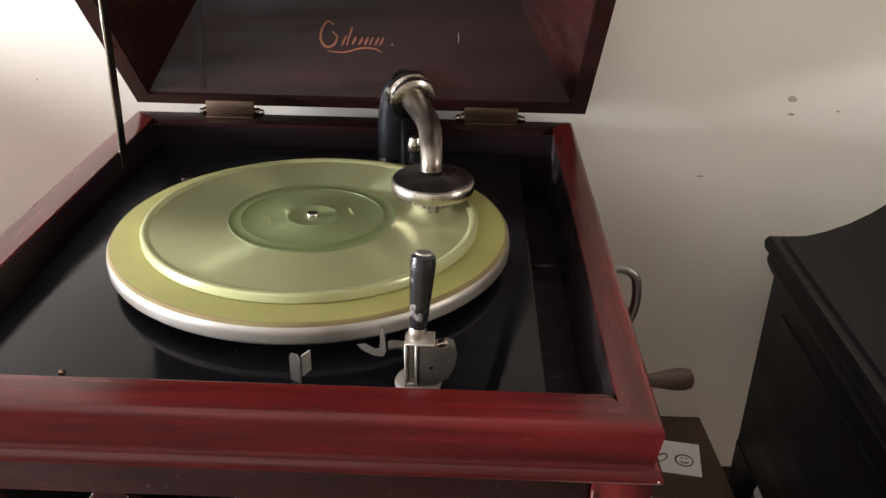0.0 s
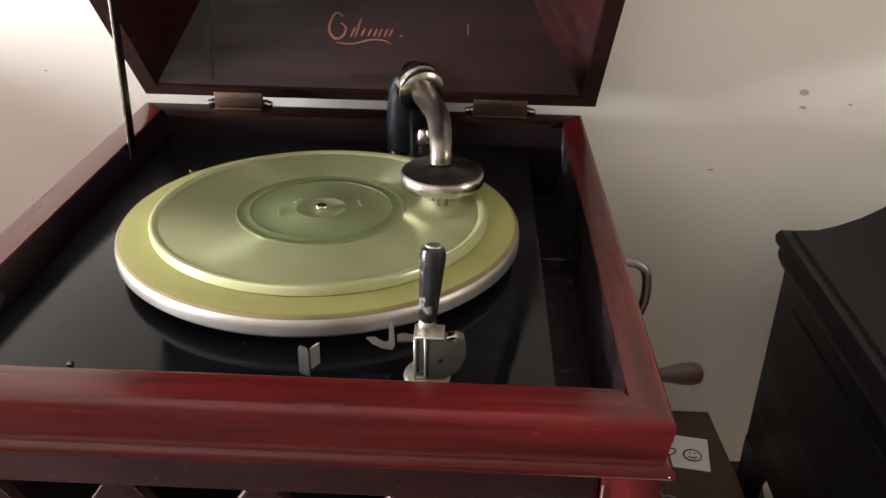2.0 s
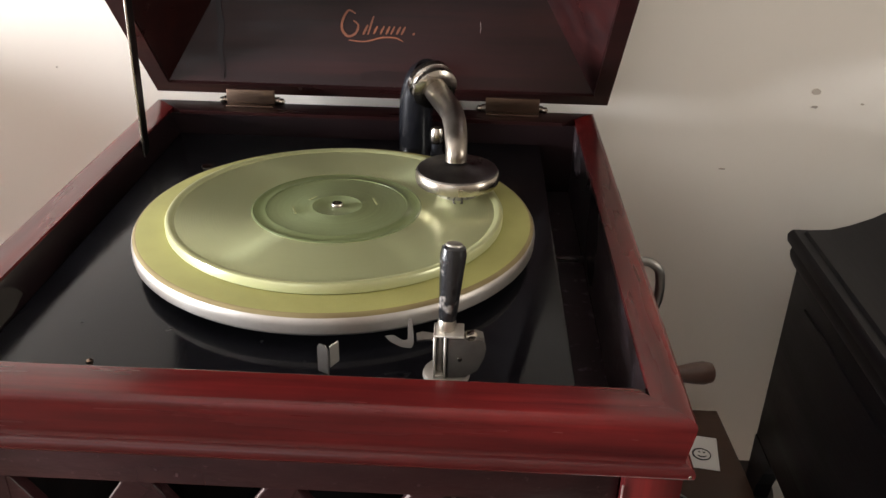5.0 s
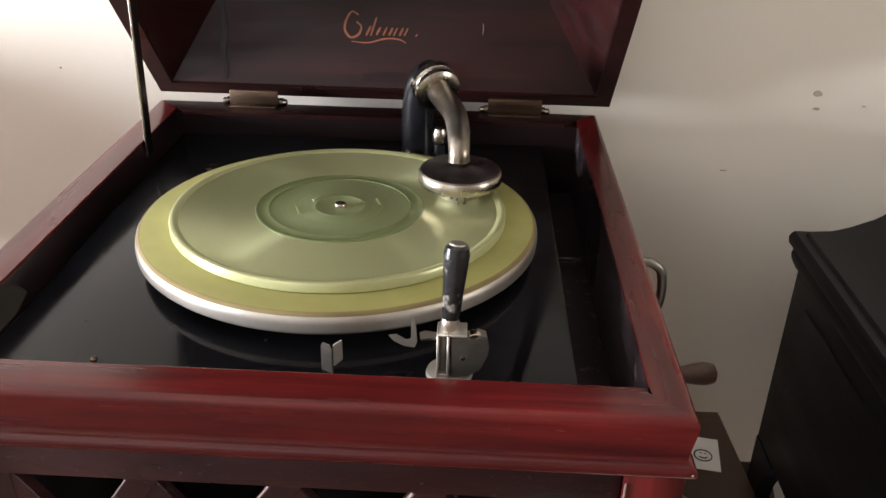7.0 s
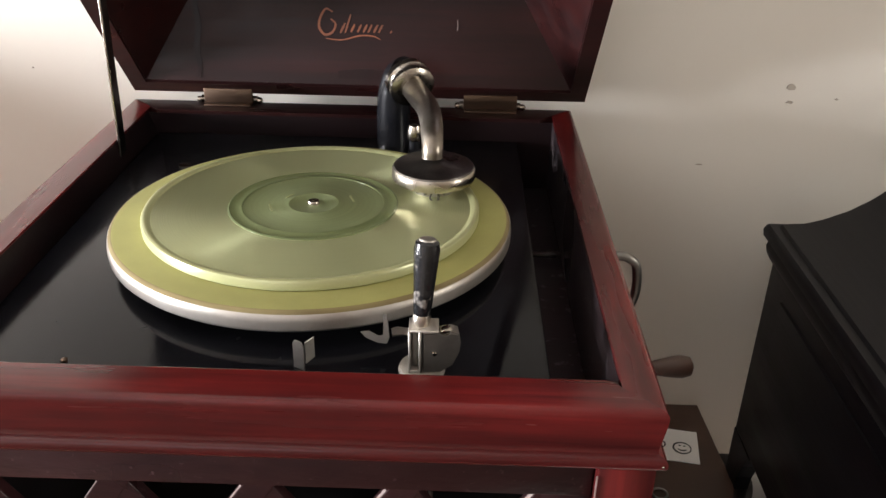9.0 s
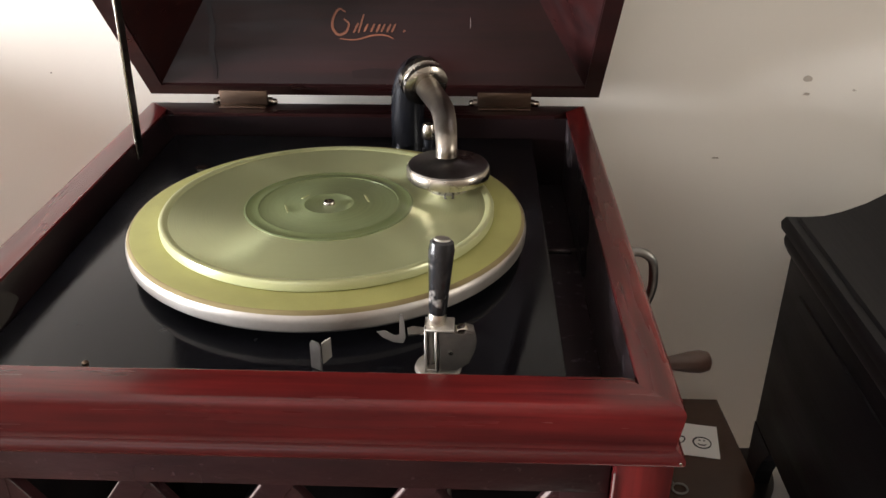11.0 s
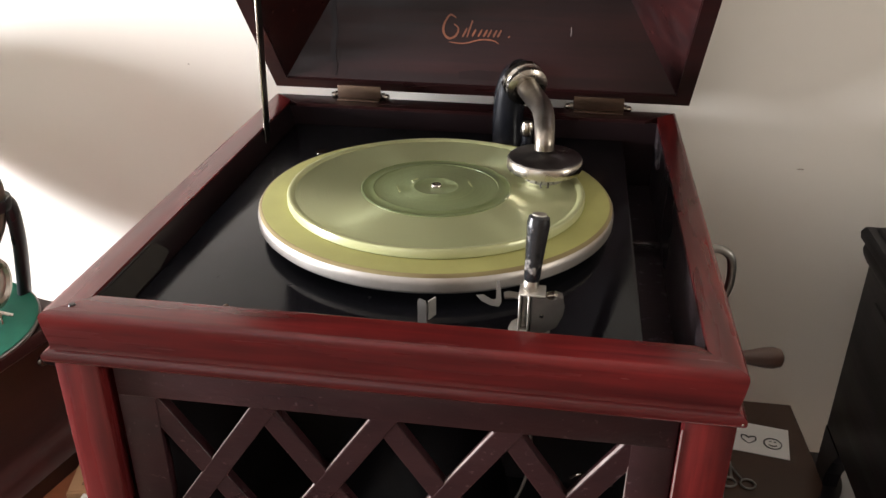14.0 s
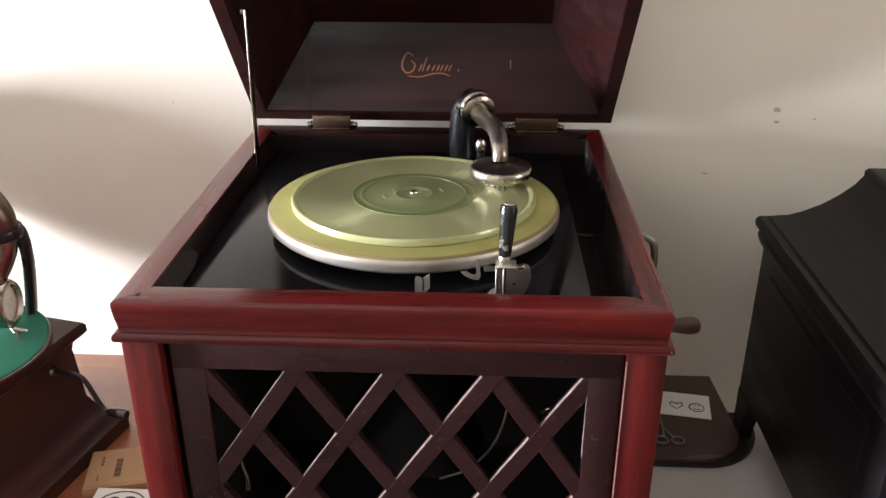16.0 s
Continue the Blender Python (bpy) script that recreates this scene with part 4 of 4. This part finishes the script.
# ---- black machine on the white table ----
def black_machine():
    c = thing("black_phonograph", "closed blackened table phonograph with an ogee lid", "phonograph")
    x0, x1, y0, y1 = 0.438, 0.86, 0.02, 0.420
    zb, zt = 0.755, 0.985
    part("case", box(x0, x1, y0, y1, zb, zt, 0.003), BLACK_CASE, c)
    mold = bmesh.new()
    pr = [(-.02, zt - .012), (0.002, zt - .012), (0.004, zt - .008), (0.006, zt - .004), (0.007, zt + .002), (0.006, zt + .008), (0.0105, zt + .012), (0.0115, zt + .019), (0.0095, zt + .024), (0.008, zt + .026), (-.02, zt + .026)]
    for s in ("front", "right", "back", "left"):
        ring_side(pr, s, x0, x1, y0, y1, mold)
    part("top_moulding", mold, BLACK_CASE, c)
    lidm = bmesh.new()
    rows = []
    for k, z in ((.000, 1.0112), (.002, 1.0145), (.008, 1.0155), (.024, 1.0175), (.040, 1.0235), (.060, 1.0340), (.078, 1.0470), (.094, 1.0620), (.103, 1.0750), (.103, 1.0820), (.107, 1.0850), (.118, 1.0855)):
        rows.append([lidm.verts.new(p) for p in ((x0 + k, y0 + k, z), (x1 - k, y0 + k, z), (x1 - k, y1 - k * .12, z), (x0 + k, y1 - k * .12, z))])
    for a, b in zip(rows, rows[1:]):
        for i in range(4):
            lidm.faces.new((a[i], a[(i + 1) % 4], b[(i + 1) % 4], b[i]))
    lidm.faces.new(rows[-1])
    lidm.faces.new(rows[0][::-1])
    part("lid", lidm, BLACK_CASE, c, "black hipped lid with an ogee sweep", angle=25)
    # bracket feet
    for fx, sx in ((x0, 1), (x1, -1)):
        for fy, sy in ((y1, -1), (y0, 1)):
            o = [(0, 0), (0.030, 0), (0.034, .022), (0.044, .046), (0.056, .0665), (0, .0665)]
            bm = prism([(a * sy, b) for a, b in o], 0.018)
            bm.transform(Matrix.Translation((fx + (0 if sx > 0 else -.018), fy, TABLE + .0062)) @ Matrix(((0, 0, 1, 0), (1, 0, 0, 0), (0, 1, 0, 0), (0, 0, 0, 1))))
            part("foot", bm, BLACK_CASE, c, smooth=False)
    part("side_panel", box(x0 - .0025, x0 + .002, y0 + .045, y1 - .045, zb + .04, zt - .035, 0.0015), BLACK_CASE, c)


black_machine()


# ---- small machine with green turntable ----
def small_machine():
    M = pose(-0.648, 0.246, 0, 0, 0, -13.5)
    c = thing("green_phonograph", "small dark brown phonograph with a green felt turntable", "phonograph", M)
    h = 0.150
    z0, z1 = TABLE, 0.864
    prof = [(-.03, z0), (0.028, z0), (0.028, z0 + .022), (0.022, z0 + .026), (0.018, z0 + .034), (0.010, z0 + .040), (0.004, z0 + .046), (0.0, z0 + .056),
            (-.006, z0 + .07), (-.010, z1 - .036), (-.008, z1 - .026), (0.000, z1 - .020), (0.006, z1 - .014), (0.006, z1 - .004), (0.003, z1), (-.03, z1)]
    for s in ("front", "right", "back", "left"):
        part("case_side", ring_side(prof, s, -h, h, -h, h + .008), CASE_BROWN, c)
    part("case_top", box(-h + .0305, h - .0305, -h + .0305, h - .0225, z1 - .012, z1 - .0005), CASE_BROWN, c)
    cx, cy = 0.0365, 0.0450
    tt = part("turntable", lathe([(0, z1 + .001), (.124, z1 + .0015), (.1265, z1 + .003), (.1265, z1 + .006), (.1250, z1 + .0072), (0, z1 + .0072)], 96), STEEL, c, m=pose(cx, cy, 0))
    part("felt", lathe([(0, z1 + .0073), (.1235, z1 + .0073), (.1240, z1 + .0080), (.1225, z1 + .0086), (0, z1 + .0086)], 96), GREEN_FELT, tt, "green felt turntable cover")
    ky, kz = 0.108, z1 - .046
    rod = part("crank", tube(spline([(h - .012, ky, kz), (h + .022, ky, kz), (h + .036, ky, kz - .006), (h + .052, ky, kz - .038), (h + .058, ky, kz - .047), (h + .070, ky, kz - .050)], 6), .0034, 12), BLACK_PAINT, c, "dark bent winding crank")
    part("knob", lathe([(.004, 0), (.0070, .004), (.0074, .022), (.0060, .028), (0, .029)], 20, m=Matrix.Translation((h + .064, ky, kz - .050)) @ pose(0, 0, 0, 0, 90, 0)), CASE_BROWN, rod)
    part("escutcheon", lathe([(0, .004), (.006, .004), (.008, 0)], 20, m=pose(h - .010, ky, kz, 0, 90, 0)), DARK_NICKEL, c)
    return c


SM = small_machine()


def small_arm(c):
    inv = c.matrix_world.inverted()

    def put(name, bm, mat, label=""):
        bm.transform(inv)
        return part(name, bm, mat, c, label)
    put("horn_elbow", tube(spline([(-0.700, 0.388, 1.058), (-0.660, 0.381, 1.055), (-0.600, 0.371, 1.052), (-0.561, 0.364, 1.043), (-0.544, 0.362, 1.022), (-0.541, 0.362, 1.000)], 7), lambda s: 0.0215 + 0.004 * (1 - s), 26), ARM_BROWN, "bronzed elbow of the horn")
    # bell added out of view, sized and set to cast the wall's soft shadow
    put("unseen_horn_bell", tube(spline([(-0.700, 0.388, 1.058), (-0.738, 0.395, 1.048), (-0.772, 0.402, 1.034), (-0.802, 0.408, 1.020)], 8), lambda s: 0.0255 + 0.025 * s + 0.110 * s ** 3, 40, caps=False), ARM_BROWN, "unseen bronzed flaring horn, placed to shade the wall")
    put("clamp_ring", lathe([(.021, 0), (.0270, 0), (.0278, .003), (.0278, .010), (.0268, .013), (.021, .013)], 40, closed=True, m=pose(-0.542, 0.362, 0.991)), BLACK_PAINT, "black clamp ring")
    put("support_bracket", tube(spline([(-0.548, 0.368, 0.996), (-0.532, 0.372, 0.998), (-0.522, 0.374, 0.990), (-0.522, 0.376, 0.950), (-0.530, 0.379, 0.900), (-0.538, 0.382, 0.864)], 7), 0.0125, 16, flat=0.6), BLACK_PAINT, "curved black support bracket")
    put("arm", tube(spline([(-0.542, 0.360, 0.994), (-0.543, 0.355, 0.974), (-0.550, 0.346, 0.952), (-0.562, 0.336, 0.932), (-0.570, 0.330, 0.920)], 7), lambda s: 0.0215 - 0.006 * s, 22), OLD_NICKEL, "tarnished nickel goose-neck arm")
    d = Vector((0.99, 0.06, 0.05)).normalized()
    mr = Matrix.Translation((-0.534, 0.326, 0.9135)) @ Matrix.Diagonal((1.2, 1.2, 1.2, 1)) @ d.to_track_quat("Z", "Y").to_matrix().to_4x4()
    put("sound_box", lathe([(0, -.008), (.022, -.008), (.0265, -.005), (.0270, 0), (.0265, .004), (.0240, .007), (.0200, .0075), (.0185, .004), (0, .003)], 44, m=mr), NICKEL, "round nickel sound box")
    put("needle_clamp", tube([(-0.534, 0.322, 0.888), (-0.527, 0.316, 0.882), (-0.518, 0.308, 0.880)], 0.0030, 10), NICKEL)
    put("thumb_screw", tube([(-0.524, 0.314, 0.884), (-0.512, 0.316, 0.880), (-0.508, 0.317, 0.879)], 0.0020, 8), NICKEL)
    put("needle", tube([(-0.5175, 0.3075, 0.881), (-0.516, 0.306, 0.8730)], 0.0013, 8), NICKEL)


small_arm(SM)


# ---- carton and white printed card on the wooden table ----
def carton():
    m = pose(-0.434, 0.233, TABLE, 0, 0, 13)
    c = thing("carton", "flat tan cardboard carton with faded print", "box", m)
    part("body", box(0, 0.115, 0, 0.078, 0, 0.013, 0.001), CARTON, c)
    part("flap", box(0.004, 0.111, 0.003, 0.0745, 0.0131, 0.0142, 0.0004), CARTON, c)
    for x, y, w, h in ((.018, .052, .0018, .010), (.040, .036, .0042, .019), (.078, .040, .0022, .020), (.016, .018, .0014, .006), (.095, .044, .0012, .014)):
        for k in range(4):
            part("print_bar", box(x - w, x + w, y - h + k * h / 2 + .0006, y - h + (k + 1) * h / 2 - .0006, .0143, .0146), PRINT, c)


carton()


def round_card():
    m = pose(-0.372, 0.208, TABLE + .0005, 0, 0, 0)
    c = thing("printed_card", "white card with a bold black print", "card", m)
    part("sheet", box(-0.040, 0.040, -0.030, 0.026, 0.014, 0.016, 0.0006), PAPER, c)
    part("box_body", box(-0.039, 0.039, -0.029, 0.025, 0, 0.0139), PAPER, c)
    part("print_ring", ribbon([Vector(p) for p in ring_path(0, -.004, .030, .024, z=.0163)], Vector((0, 0, 1)), .0012), INK, c, smooth=False)
    for x, y, w, h, a in ((-.012, .004, .007, .006, 20), (.010, .006, .009, .005, -15), (-.004, -.012, .012, .005, 5), (.016, -.010, .004, .007, 0)):
        bm = lathe([(0, .0004), (1, .0004), (1, 0), (0, 0)], 16)
        bm.transform(pose(x, y, .0161, 0, 0, a) @ Matrix.Diagonal((w, h, 1, 1)))
        part("print_blot", bm, INK, c)


round_card()
